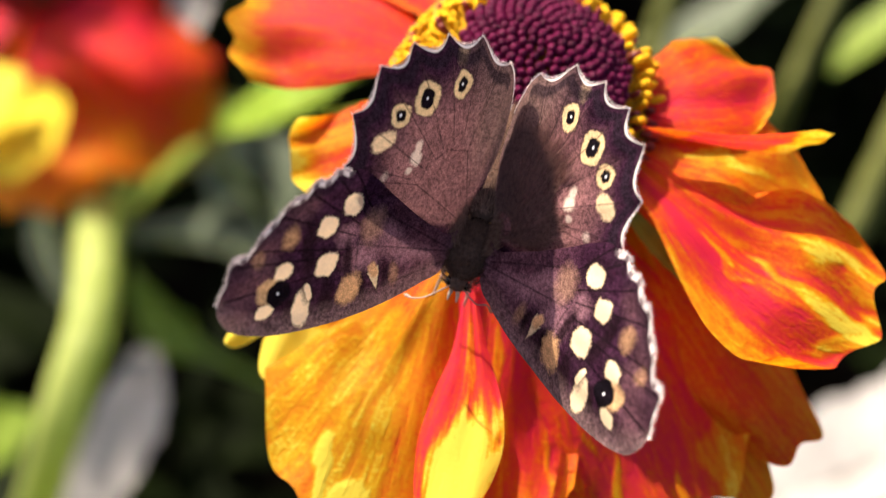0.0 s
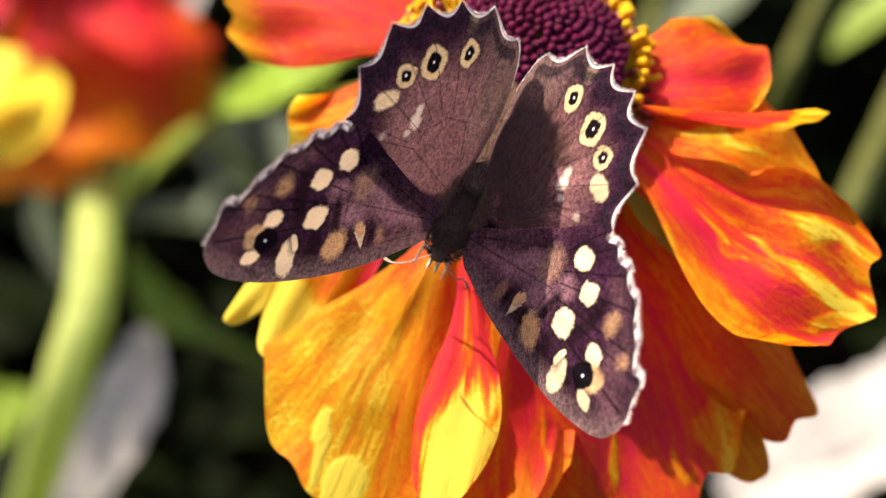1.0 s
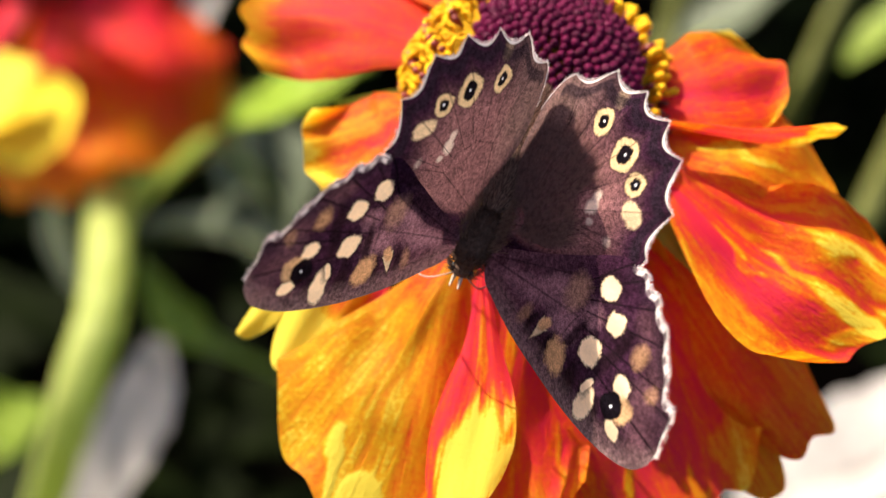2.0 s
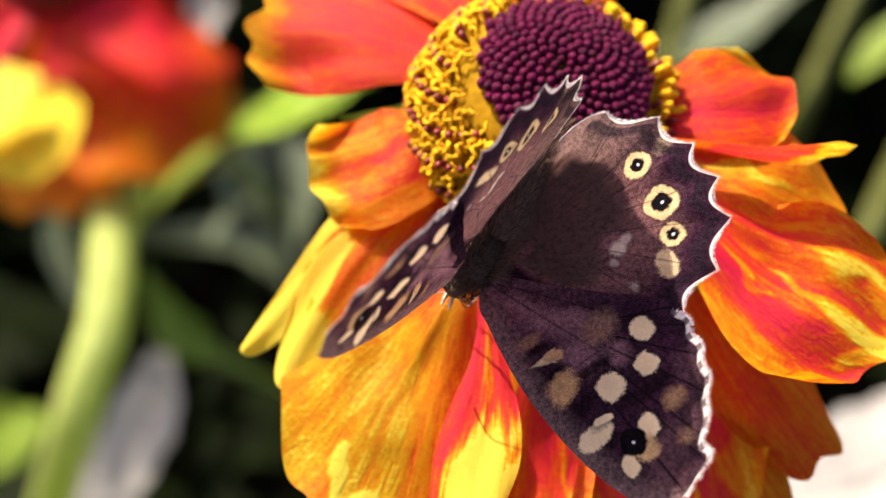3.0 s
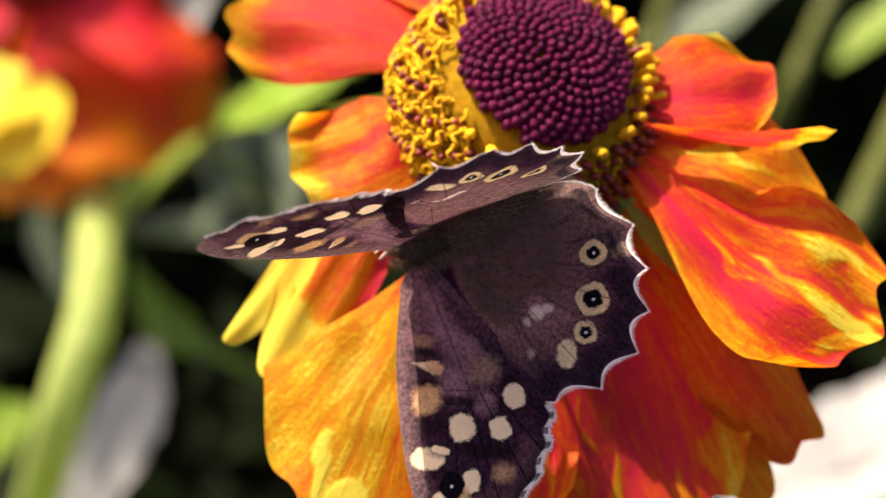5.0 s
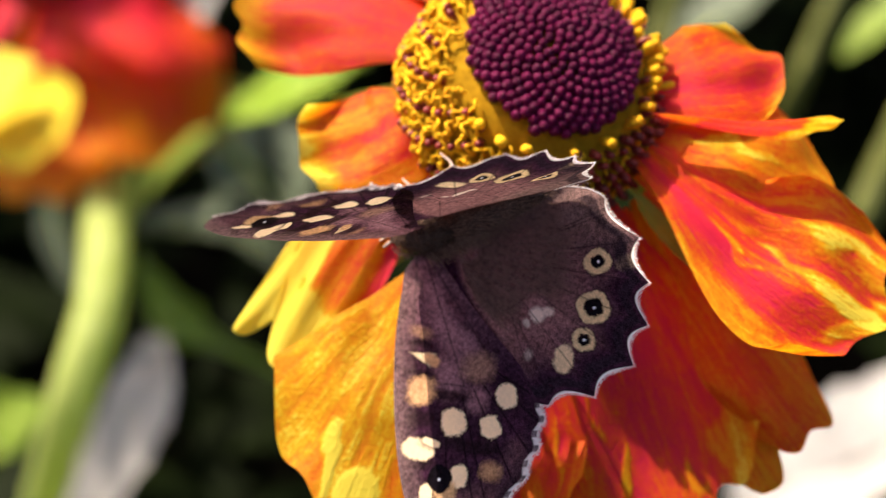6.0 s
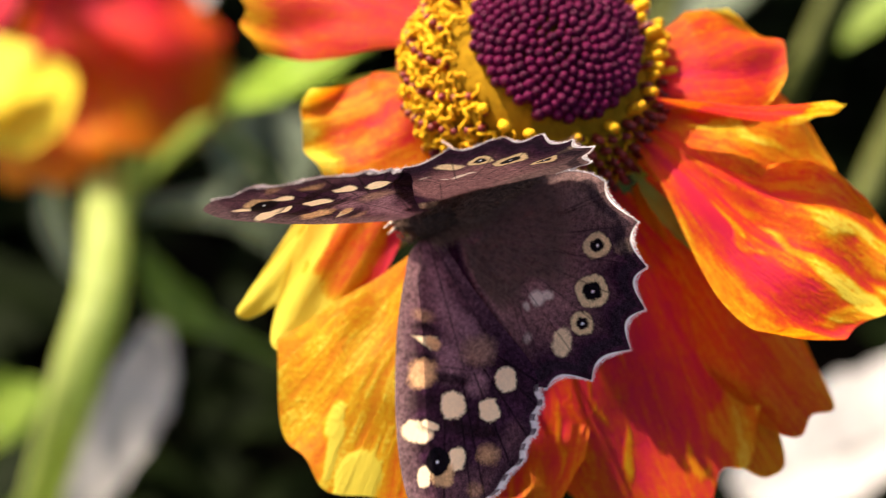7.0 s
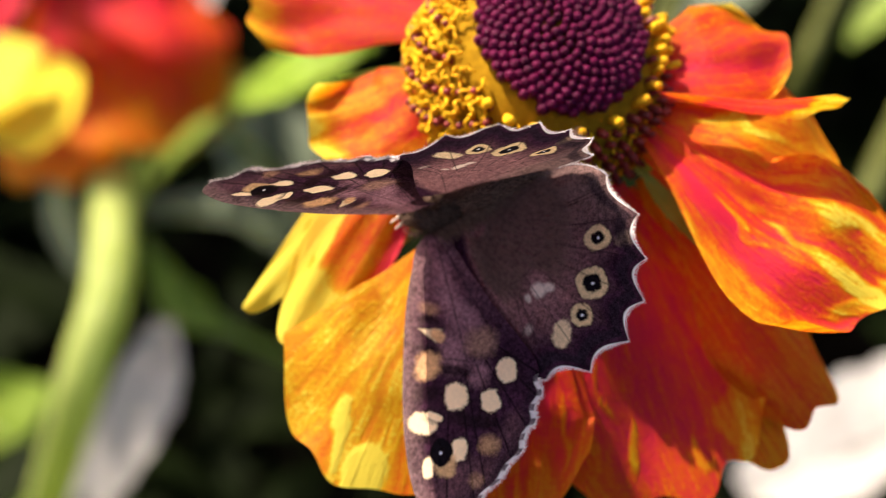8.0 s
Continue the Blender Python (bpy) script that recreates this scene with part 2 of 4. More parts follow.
# ---- ray florets ----
def petal_mesh(name, points, facing, width, tip=0.16, lobes=3, cup=0.12, twist=(0, 0), hue=(0.4, 0.25), edge=0.1,
               ridges=0.12, seed=1, nu=56, nv=40, notch=0.045, base_width=0.35, curl=0.0, tip_curl=0.0, bands=(), mottle=0.5, rim=0.0, spread=1.6, grain=1.0, taper=1.3, profile=(), patches=()):
    """A petal along a curve: width in mm at its widest, tip rounding, lobes at its end, hue from base (0 red) to tip (1 yellow)."""
    u = np.linspace(0, 1, nu)
    s = np.linspace(-1, 1, nv)
    U, S = np.meshgrid(u, s, indexing="ij")
    cut = tip * np.abs(S) ** 2.6 + notch * (0.5 - 0.5 * np.cos(math.pi * (lobes * (S + 1) + 0.0 + (lobes % 2 == 0)))) * (1 - 0.3 * np.abs(S))
    cut = cut * (0.8 + 0.5 * value_noise(S * 2.5 + 7, S * 0 + seed, seed))
    if lobes % 2:
        cut = tip * np.abs(S) ** 2.6 + notch * (0.5 - 0.5 * np.cos(math.pi * (lobes * S + 0.35 * np.sin(seed + 2.0 * S)))) * (0.6 + 0.8 * value_noise(S * 3 + 9, S * 0, seed + 51))
    along = U * (1 - cut)
    c = bezier(points, along.ravel()).reshape(nu, nv, 3)
    axis_c = bezier(points, u)
    d = np.gradient(axis_c, axis=0)
    d /= np.linalg.norm(d, axis=1)[:, None]
    f = np.array(facing, float)
    f /= np.linalg.norm(f)
    N = f - d * (d @ f)[:, None]
    N /= np.linalg.norm(N, axis=1)[:, None]
    W = np.cross(d, N)
    ang = np.radians(np.linspace(twist[0], twist[1], nu))[:, None]
    W, N = W * np.cos(ang) + N * np.sin(ang), N * np.cos(ang) - W * np.sin(ang)
    prof = base_width + (1 - base_width) * np.clip(np.sin(np.clip(u * 1.18, 0, 1) * math.pi / 2), 0, 1) ** taper
    prof = prof * (1 - 0.08 * np.clip((u - 0.82) / 0.18, 0, 1) ** 2)
    if profile:
        prof = spline(u, profile)
    w = (width / 2) * prof
    wob = (value_noise(U * 4 + seed, S * 1.5 + seed * 3, seed) - 0.5)
    lift = (-cup * S**2 * w[:, None] * 2 + ridges * np.cos(S * math.pi * 2.6 + seed) * (0.3 + U) + wob * width * 0.16 * U
            + curl * np.abs(S) ** 3 * width * U
            + tip_curl * np.clip((U - 0.74) / 0.26, 0, 1) ** 2 * (0.35 + 1.1 * value_noise(S * 2.2 + seed, U * 0, seed + 31)))
    P = c + W[:, None] * (S * w[:, None] * (1 + 0.06 * (value_noise(U * 7, S * 0 + seed, seed + 5) - 0.5)))[..., None] + N[:, None] * lift[..., None]
    stre = (0.5 * value_noise(S * 3.2 + seed * 2, U * 1.4, seed + 9) + 0.3 * value_noise(S * 8.0 + seed * 2, U * 3.0, seed + 19)
            + 0.2 * value_noise(S * 17.0 + seed, U * 9.0, seed + 29))
    stre = 0.5 + 0.5 * np.tanh((stre - 0.5) * 5.5)
    h = hue[0] + hue[1] * U**spread + edge * np.abs(S) ** 3 + mottle * (stre - 0.5)
    h = h + rim * np.clip((U - 0.72 - 0.25 * value_noise(S * 2.5 + seed, U * 2, seed + 41)) / 0.14, 0, 1)
    for at_s, wide, amount in bands:
        off = S - at_s + 0.25 * (value_noise(U * 6 + seed, S * 2, seed + 3) - 0.5)
        h = h + amount * np.exp(-(off / wide) ** 2) * np.clip(U * 3, 0, 1)
    # colour flecks and painted sun patches: place along, across, half length, half width, amount
    for at_u, at_s, long, wide, amount in patches:
        r = np.hypot((U - at_u) / long, (S - at_s + 0.3 * (value_noise(U * 9 + seed, S * 3, seed + 13) - 0.5)) / wide)
        r = r + 0.35 * (value_noise(U * 5 + seed, S * 5, seed + 23) - 0.5) + 0.2 * (value_noise(U * 14, S * 14 + seed, seed + 33) - 0.5)
        h = h + amount * (0.5 + 0.5 * np.tanh((1 - r) * 6))
    me = mesh_data(name, P.reshape(-1, 3), grid_faces(nu, nv), PETAL)
    a = me.attributes.new("hue", "FLOAT", "POINT")
    a.data.foreach_set("value", h.ravel().astype(np.float32))
    a = me.attributes.new("grain", "FLOAT", "POINT")
    a.data.foreach_set("value", np.full(nu * nv, grain, np.float32))
    uv = me.uv_layers.new(name="UVMap")
    idx = np.empty(len(me.loops), np.int32)
    me.loops.foreach_get("vertex_index", idx)
    co = np.stack([S.ravel() * 0.5 + seed * 3.1, U.ravel() + seed * 1.7], -1)[idx]
    uv.data.foreach_set("uv", co.astype(np.float32).ravel())
    return me


def local(points, anchor):
    return [np.array(p) - np.array(anchor) for p in points]


# ---- the flower with the butterfly ----
DISC_C = at(930, 195, 166)
AXIS = Vector((0.15, 0.44, 0.885)).normalized()
flower = thing("helenium_flower", DISC_C, "orange and red daisy-like flower with a domed purple disc", "flower")
# beside the petals' own colours, hue holds sun patches (yellow) and shade (crimson)
MAIN_PETALS = [
    # points, width, hue, twist and what else sets each petal apart
    dict(p=[at(770, 100, 170), at(600, 42, 173), at(418, 38, 178)], w=13.5, hue=(0.22, 0.07), tw=(0, 14), grain=0.4, seed=1, edge=0.12, tip=0.10, mottle=0.12, rim=0.45, tip_curl=1.5),
    dict(p=[at(790, 20, 172), at(720, -80, 176), at(640, -190, 182)], w=12.0, hue=(0.30, 0.1), tw=(0, 0), grain=0.4, seed=2, mottle=0.2),
    dict(p=[at(742, 215, 165.5), at(650, 265, 164.5), at(524, 322, 166)], w=12.5, hue=(0.46, 0.14), tw=(0, -6), grain=0.5, seed=3, edge=0.05, mottle=0.3, tip_curl=2.0, rim=0.5, tip=0.14,
         profile=[(0, 0.5), (0.4, 0.85), (0.75, 1.0), (1, 0.85)], bands=((0.1, 0.1, -0.22), (-0.5, 0.12, -0.2))),
    dict(p=[at(742, 290, 166), at(590, 420, 165.5), at(404, 612, 166.5)], w=7.4, lobes=1, hue=(0.46, 0.1), tw=(0, -6), grain=0.5, seed=24, mottle=0.2, edge=0.0, notch=0.0, tip=0.3,
         profile=[(0, 0.3), (0.4, 0.8), (0.7, 1.0), (1, 0.6)], patches=((0.97, 0.2, 0.26, 1.0, 0.8), (0.6, 0.9, 0.3, 0.4, 0.6))),
    dict(p=[at(745, 320, 165), at(612, 458, 163.5), at(482, 680, 163)], w=8.6, lobes=1, hue=(0.5, 0.2), tw=(0, -4), grain=0.6, seed=4, tip_curl=1.0, mottle=0.25, edge=0.0, notch=0.02, tip=0.24, cup=0.08, ridges=0.2,
         profile=[(0, 0.3), (0.4, 0.7), (0.7, 0.95), (0.9, 1.0), (1, 0.9)], bands=((-0.82, 0.18, -0.4), (-0.3, 0.1, -0.12)), patches=((0.66, 0.85, 0.16, 0.4, 0.6), (0.97, 0.1, 0.24, 0.9, 0.8))),
    dict(p=[at(806, 430, 160), at(702, 640, 158), at(586, 930, 157.5)], w=21.5, hue=(0.74, 0.04), tw=(-4, -8), grain=0.6, seed=5, edge=0.0, tip_curl=1.2, tip=0.3, notch=0.03, mottle=0.25,
         profile=[(0, 0.08), (0.35, 0.28), (0.7, 0.64), (1, 1.0)],
         bands=((0.0, 0.07, -0.12), (0.35, 0.06, -0.1), (-0.85, 0.42, -0.36)),
         patches=((0.2, 0.75, 0.2, 0.5, -0.3), (0.86, 0.32, 0.05, 0.08, 0.5), (0.9, 0.2, 0.07, 0.07, 0.5), (0.96, -0.15, 0.08, 0.2, 0.8))),
    dict(p=[at(832, 490, 157.5), at(826, 690, 153.6), at(772, 945, 149.3)], w=8.0, tip=0.18, notch=0.0, hue=(0.17, 0.10), tw=(-8, -30), grain=0.4, seed=6, lobes=1, mottle=0.2, edge=-0.1, spread=1.0,
         profile=[(0, 0.08), (0.2, 0.22), (0.45, 0.46), (0.65, 0.8), (0.85, 1.0), (1, 0.9)], patches=((0.34, -0.05, 0.2, 0.32, 0.42), (0.85, -0.25, 0.32, 0.85, 0.95))),
    dict(p=[at(915, 400, 161.0), at(893, 660, 160.5), at(872, 970, 160.0)], w=14.5, hue=(0.12, 0.16), tw=(0, -8), grain=0.7, seed=7, mottle=0.3, tip_curl=4.0, rim=0.25, notch=0.03,
         bands=((-0.1, 0.05, 0.2),), patches=((0.45, 0.2, 0.14, 0.06, 0.4), (0.8, -0.6, 0.14, 0.04, 0.4))),
    dict(p=[at(1010, 390, 161.5), at(1085, 640, 161.0), at(1196, 955, 161.5)], tip=0.12, w=21.5, hue=(0.15, 0.14), tw=(0, -9), grain=0.9, seed=8, mottle=0.2, tip_curl=1.0, rim=0.12, notch=0.05,
         bands=((-0.8, 0.25, 0.22), (-0.35, 0.06, 0.18)), patches=((0.66, 0.5, 0.09, 0.03, 0.4), (0.85, 0.35, 0.07, 0.04, 0.55), (0.9, -0.25, 0.06, 0.05, 0.4), (0.85, -0.75, 0.2, 0.2, 0.3))),
    dict(p=[at(1075, 400, 164), at(1200, 640, 164.5), at(1352, 895, 165)], w=9.5, hue=(0.48, 0.2), tw=(0, 0), grain=0.8, seed=21, lobes=1, mottle=0.25, notch=0.02, tip=0.25,
         profile=[(0, 0.3), (0.4, 0.7), (0.75, 1.0), (1, 0.85)]),
    dict(p=[at(1115, 370, 165), at(1260, 585, 165), at(1440, 808, 165)], w=12.5, hue=(0.50, 0.1), tw=(0, 2), grain=0.7, seed=9, mottle=0.25, lobes=2, notch=0.05, tip=0.2,
         profile=[(0, 0.2), (0.4, 0.55), (0.75, 1.0), (1, 0.9)]),
    dict(p=[at(1120, 286, 161.5), at(1312, 443, 156.5), at(1560, 594, 155.2)], w=18.2, tip=0.2, notch=0.06, hue=(0.38, 0.28), tw=(0, 0), grain=1.0, seed=10, edge=0.0, mottle=0.35, tip_curl=2.0, ridges=0.3, cup=0.05,
         profile=[(0, 0.18), (0.25, 0.32), (0.5, 0.58), (0.75, 0.95), (0.9, 1.0), (1, 0.88)],
         bands=((0.45, 0.25, -0.42), (-0.02, 0.07, -0.3), (-0.6, 0.1, -0.3)), patches=((0.8, 0.02, 0.2, 0.12, 0.6), (0.8, -0.42, 0.14, 0.12, 0.42), (0.5, 0.25, 0.12, 0.07, 0.4), (0.95, 0.3, 0.06, 0.2, 0.5))),
    dict(p=[at(1130, 275, 162.5), at(1290, 318, 160.6), at(1460, 385, 161.5)], w=16.0, hue=(0.46, 0.20), tw=(0, 0), grain=0.8, seed=11, edge=0.05, mottle=0.25, lobes=1, notch=0.02, tip=0.2, cup=0.03,
         profile=[(0, 0.5), (0.4, 0.9), (0.75, 1.0), (1, 0.85)],
         bands=((0.62, 0.25, -0.25),), patches=((0.42, -0.25, 0.26, 0.09, 0.42), (0.35, -0.72, 0.22, 0.12, 0.38))),
    dict(p=[at(1140, 226, 159.5), at(1310, 242, 157.5), at(1475, 243, 161)], w=4.2, hue=(0.20, 0.1), tw=(70, 80), grain=0.4, seed=12, lobes=1, mottle=0.2, patches=((0.97, 0, 0.13, 2.0, 0.6), (0.15, 0, 0.15, 1.0, 0.3))),
    dict(p=[at(1105, 180, 164.5), at(1235, 155, 163.5), at(1356, 142, 167)], w=12.0, hue=(0.24, 0.14), tw=(0, 6), grain=0.6, seed=13, lobes=1, mottle=0.25, tip_curl=1.0, rim=0.3, tip=0.2, edge=0.25, notch=0.02, cup=0.05, bands=((0.25, 0.35, -0.2),),
         profile=[(0, 0.6), (0.4, 0.8), (0.75, 1.0), (1, 0.9)]),
    dict(p=[at(1010, -20, 174), at(1040, -120, 180), at(1060, -200, 188)], w=11.0, hue=(0.33, 0.1), tw=(0, 0), seed=14),
]
for k, d in enumerate(MAIN_PETALS):
    more = {key: d[key] for key in ("lobes", "edge", "tip", "mottle", "bands", "tip_curl", "base_width", "notch", "rim", "cup", "curl", "spread", "grain", "taper", "profile", "patches", "ridges") if key in d}
    me = petal_mesh("ray_floret", local(d["p"], DISC_C), AXIS, d["w"], twist=d["tw"], hue=d["hue"], seed=d["seed"], nu=110, nv=84, **more)
    part("petal", me, flower)

# disc: a flattened dome
RD, HD = 12.0, 8.4
ZQ = Vector((0, 0, 1)).rotation_difference(AXIS)
TO_AXIS = np.array(ZQ.to_matrix())


def dome(theta, phi, lift=0.0):
    """A point of the dome, theta from its top in radians, and its outward normal."""
    p = np.array([RD * math.sin(theta) * math.cos(phi), RD * math.sin(theta) * math.sin(phi), HD * math.cos(theta)])
    nrm = np.array([p[0] / RD**2, p[1] / RD**2, p[2] / HD**2])
    nrm /= np.linalg.norm(nrm)
    return TO_AXIS @ (p + nrm * lift), TO_AXIS @ nrm


v, f = ball(RD, RD, HD, 28, 48)
v = [TO_AXIS @ np.array(p) for p in v]
disc = part("disc", mesh_data("disc", v, f, DISC), flower, "domed olive-yellow flower disc")

bud_mesh = mesh_data("bud", *ball(0.44, 0.44, 0.62, 6, 8), BUD)


def hook_mesh(seed):
    rnd = random.Random(seed)
    w = rnd.choice((-1, 1))
    pts = [(0, 0, 0), (0.1, 0.05, 0.85), (0.55, 0.4 * w, 1.2), (1.05, -0.25 * w, 1.15 + rnd.uniform(-.15, .15)), (1.55, 0.3 * w, 1.0), (1.9, 0.0, 0.55)]
    pts2 = [(0, 0, 0.3), (-0.15, 0.0, 0.95), (-0.6, rnd.uniform(-0.5, 0.3), 1.15), (-1.0, rnd.uniform(-0.4, 0.4), 0.75), (-1.15, rnd.uniform(-0.4, 0.4), 0.4)]
    return mesh_data("curled_style", *join([tube(pts, [0.17, 0.18, 0.2, 0.19, 0.2, 0.15], 6, 16), tube(pts2, [0.17, 0.18, 0.19, 0.16, 0.13], 6, 10)]), POLLEN)


capsule_mesh = mesh_data("anther", *tube([(0, 0, -0.3), (0, 0, 0.6), (0.15, 0, 1.5)], [0.28, 0.45, 0.42], 8, 7), POLLEN)
stub_mesh = mesh_data("corolla", *tube([(0, 0, -0.4), (0, 0, 0.5), (0.05, 0, 1.1)], [0.32, 0.40, 0.30], 6, 5), MAROON)
hooks = [hook_mesh(k) for k in range(5)]
rnd = random.Random(4)


def stand(me, name, theta, phi, lift, spin, scale=1.0, tilt=0.0):
    p, nrm = dome(theta, phi, lift)
    q = Vector((0, 0, 1)).rotation_difference(Vector(nrm))
    ob = part(name, me, disc)
    m = Matrix.Translation(Vector(p) * MM) @ q.to_matrix().to_4x4() @ Matrix.Rotation(spin, 4, "Z") @ Matrix.Rotation(tilt, 4, "X")
    ob.matrix_basis = m @ Matrix.Diagonal((scale, scale, scale, 1))
    return ob


GOLD = math.pi * (3 - math.sqrt(5))
BUD_EDGE = 0.70
for i in range(300):
    theta = math.acos(1 - (i + 0.5) / 300 * (1 - math.cos(BUD_EDGE)))
    phi = i * GOLD
    side = math.degrees(phi) % 360
    if 140 < side < 250 and theta > 0.63:
        continue
    stand(bud_mesh, "bud", theta, phi, 0.55 + 0.5 * math.cos(theta * 2.2), rnd.random() * 6, rnd.uniform(0.96, 1.22) * (0.92 + 0.40 * theta / BUD_EDGE))
for i in range(330):
    theta = math.acos(math.cos(0.80) - (i + 0.5) / 330 * (math.cos(0.80) + 0.05))
    phi = i * GOLD + 0.4
    # direction round the disc: 0 to the right, 90 degrees up
    side = math.degrees(phi) % 360
    if 95 < side < 262:
        if theta < 0.90 and side > 225:
            continue
        stand(rnd.choice(hooks), "curled_style", theta, phi + rnd.uniform(-.05, .05), 0.0, rnd.random() * 6.3, rnd.uniform(0.75, 1.05), rnd.uniform(-.3, .3))
        if i % 2:
            continue
        stand(stub_mesh, "corolla", theta + 0.04, phi + 0.06, -0.05, 0, 1.1)
    elif side < 95 or side > 335:
        if rnd.random() < 0.5:
            stand(capsule_mesh, "anther", theta, phi, 0.1, rnd.random() * 6, rnd.uniform(0.8, 1.0), rnd.uniform(-.4, .4))
        else:
            stand(stub_mesh, "corolla", theta, phi, -0.1, 0, rnd.uniform(0.8, 1.0))
    elif theta > 0.90:
        stand(stub_mesh, "corolla", theta, phi, -0.05, 0, rnd.uniform(0.95, 1.25), rnd.uniform(-.3, .3))
        if rnd.random() < 0.75:
            stand(rnd.choice(hooks), "curled_style", theta + .04, phi + .03, -0.35, rnd.random() * 6, rnd.uniform(0.55, 0.75))
# newly opened florets in a loose ring round the buds
for k in range(11):
    spot_ = radians(222 + k * 19 + rnd.uniform(-6, 6))
    stand(capsule_mesh, "anther", 0.84 + rnd.uniform(-.05, .06), spot_, 0.15, rnd.random() * 6, rnd.uniform(0.95, 1.2), rnd.uniform(-.3, .3))
    stand(stub_mesh, "corolla", 0.87, spot_ + 0.03, -0.45, 0, 1.05)


# ---- leaves, stems ----
def leaf_mesh(name, points, facing, width, material, fold=0.15, seed=1, nu=30, nv=13, blunt=0.0):
    u = np.linspace(0, 1, nu)
    s = np.linspace(-1, 1, nv)
    U, S = np.meshgrid(u, s, indexing="ij")
    c = bezier(points, u)
    d = np.gradient(c, axis=0)
    d /= np.linalg.norm(d, axis=1)[:, None]
    f = np.array(facing, float)
    N = f - d * (d @ f)[:, None]
    N /= np.linalg.norm(N, axis=1)[:, None]
    W = np.cross(d, N)
    w = width / 2 * (np.sin(np.clip(u, 0.02, 0.985) * math.pi) ** (0.7 - 0.4 * blunt))
    wob = (value_noise(U * 5 + seed, S + seed * 2, seed) - 0.5) * width * 0.15
    lift = fold * width * np.abs(S) + wob - 0.03 * width * np.exp(-(S * 9) ** 2)
    P = c[:, None] + W[:, None] * (S * w[:, None] * (1 + 0.05 * np.sin(U * 40 + seed)))[..., None] + N[:, None] * lift[..., None]
    return mesh_data(name, P.reshape(-1, 3), grid_faces(nu, nv), material)


def bract_ring(parent, centre, axis, radius, count, length, seed):
    rnd = random.Random(seed)
    q = Vector((0, 0, 1)).rotation_difference(Vector(axis))
    for k in range(count):
        a = 2 * math.pi * (k + rnd.uniform(-.2, .2)) / count
        pts = [q @ Vector((math.cos(a) * r, math.sin(a) * r, z)) for r, z in ((radius * .3, -5), (radius, -4.5), (radius + length, -9 - rnd.random() * 3))]
        part("bract", leaf_mesh("bract", [Vector(centre) + p for p in pts], axis, 2.6, LEAF_BRIGHT, seed=k, nu=14, nv=7), parent)


bract_ring(flower, (0, 0, 0), AXIS, 9.5, 13, 9.0, 2)
part("bract", leaf_mesh("bract", local([at(1100, 360, 161.5), at(1158, 432, 160.8), at(1226, 512, 161.5)], DISC_C), AXIS, 2.0, LEAF_GREEN, seed=31, nu=20, nv=9), flower)
DOWN = Vector((LENS.to_3x3().inverted() @ Vector((0, 0, -1))))
foot = LENS.inverted() @ Vector((0.03, 0.06, GROUND_Z)) / MM - DISC_C
stem_pts = [-6.5 * AXIS, -6.5 * AXIS - 45 * AXIS + 10 * DOWN, 0.45 * foot + Vector((0, 0, -40)), foot]
part("stem", mesh_data("stem", *tube(stem_pts, [2.6, 2.0, 2.6, 3.2], 10, 40), STEM), flower, "slender green ribbed stem")


# ---- background plants, out of focus ----
BACK = 2.5


def far_leaf(points, width, material, label, seed=1, fold=0.12, facing=(-0.5, 0.65, 0.6), blunt=0.0, group="leaves behind the flower"):
    points, width = [Vector(q) * BACK for q in points], width * BACK
    ob = thing("leaf", points[0], label, "leaf", group)
    part("blade", leaf_mesh("blade", local(points, points[0]), facing, width, material, fold, seed, blunt=blunt), ob)
    rib = [q - np.array(facing) * width * 0.02 for q in local(points, points[0])]
    part("midrib", mesh_data("midrib", *tube(rib, [width * 0.05, width * 0.035, width * 0.012], 6, 20), LEAF_PALE if material == LEAF_PALE else STEM), ob, "pale raised midrib")
    top = Vector(points[0])
    low = LENS.inverted() @ Vector((*((LENS @ (top * MM)) + Vector((0, 0.06, 0)))[:2], GROUND_Z)) / MM
    bend = top.lerp(low, 0.3) + Vector((0, 0, -25))
    part("stalk", mesh_data("stalk", *tube(local([top, bend, low], points[0]), [0.9, 1.1, 1.6], 6, 24), SHADE_GREEN), ob, "thin stalk in a green darkened for shade")
    return ob


def far_stem(points, radii, label, material=STEM):
    points, radii = [Vector(q) * BACK for q in points[:-1]] + [points[-1]], [q * BACK for q in radii]
    ob = thing("plant_stem", points[0], label, "stem", "stems behind the flower")
    part("stalk", mesh_data("stalk", *tube(local(points, points[0]), radii, 10, 26), material), ob)
    return ob


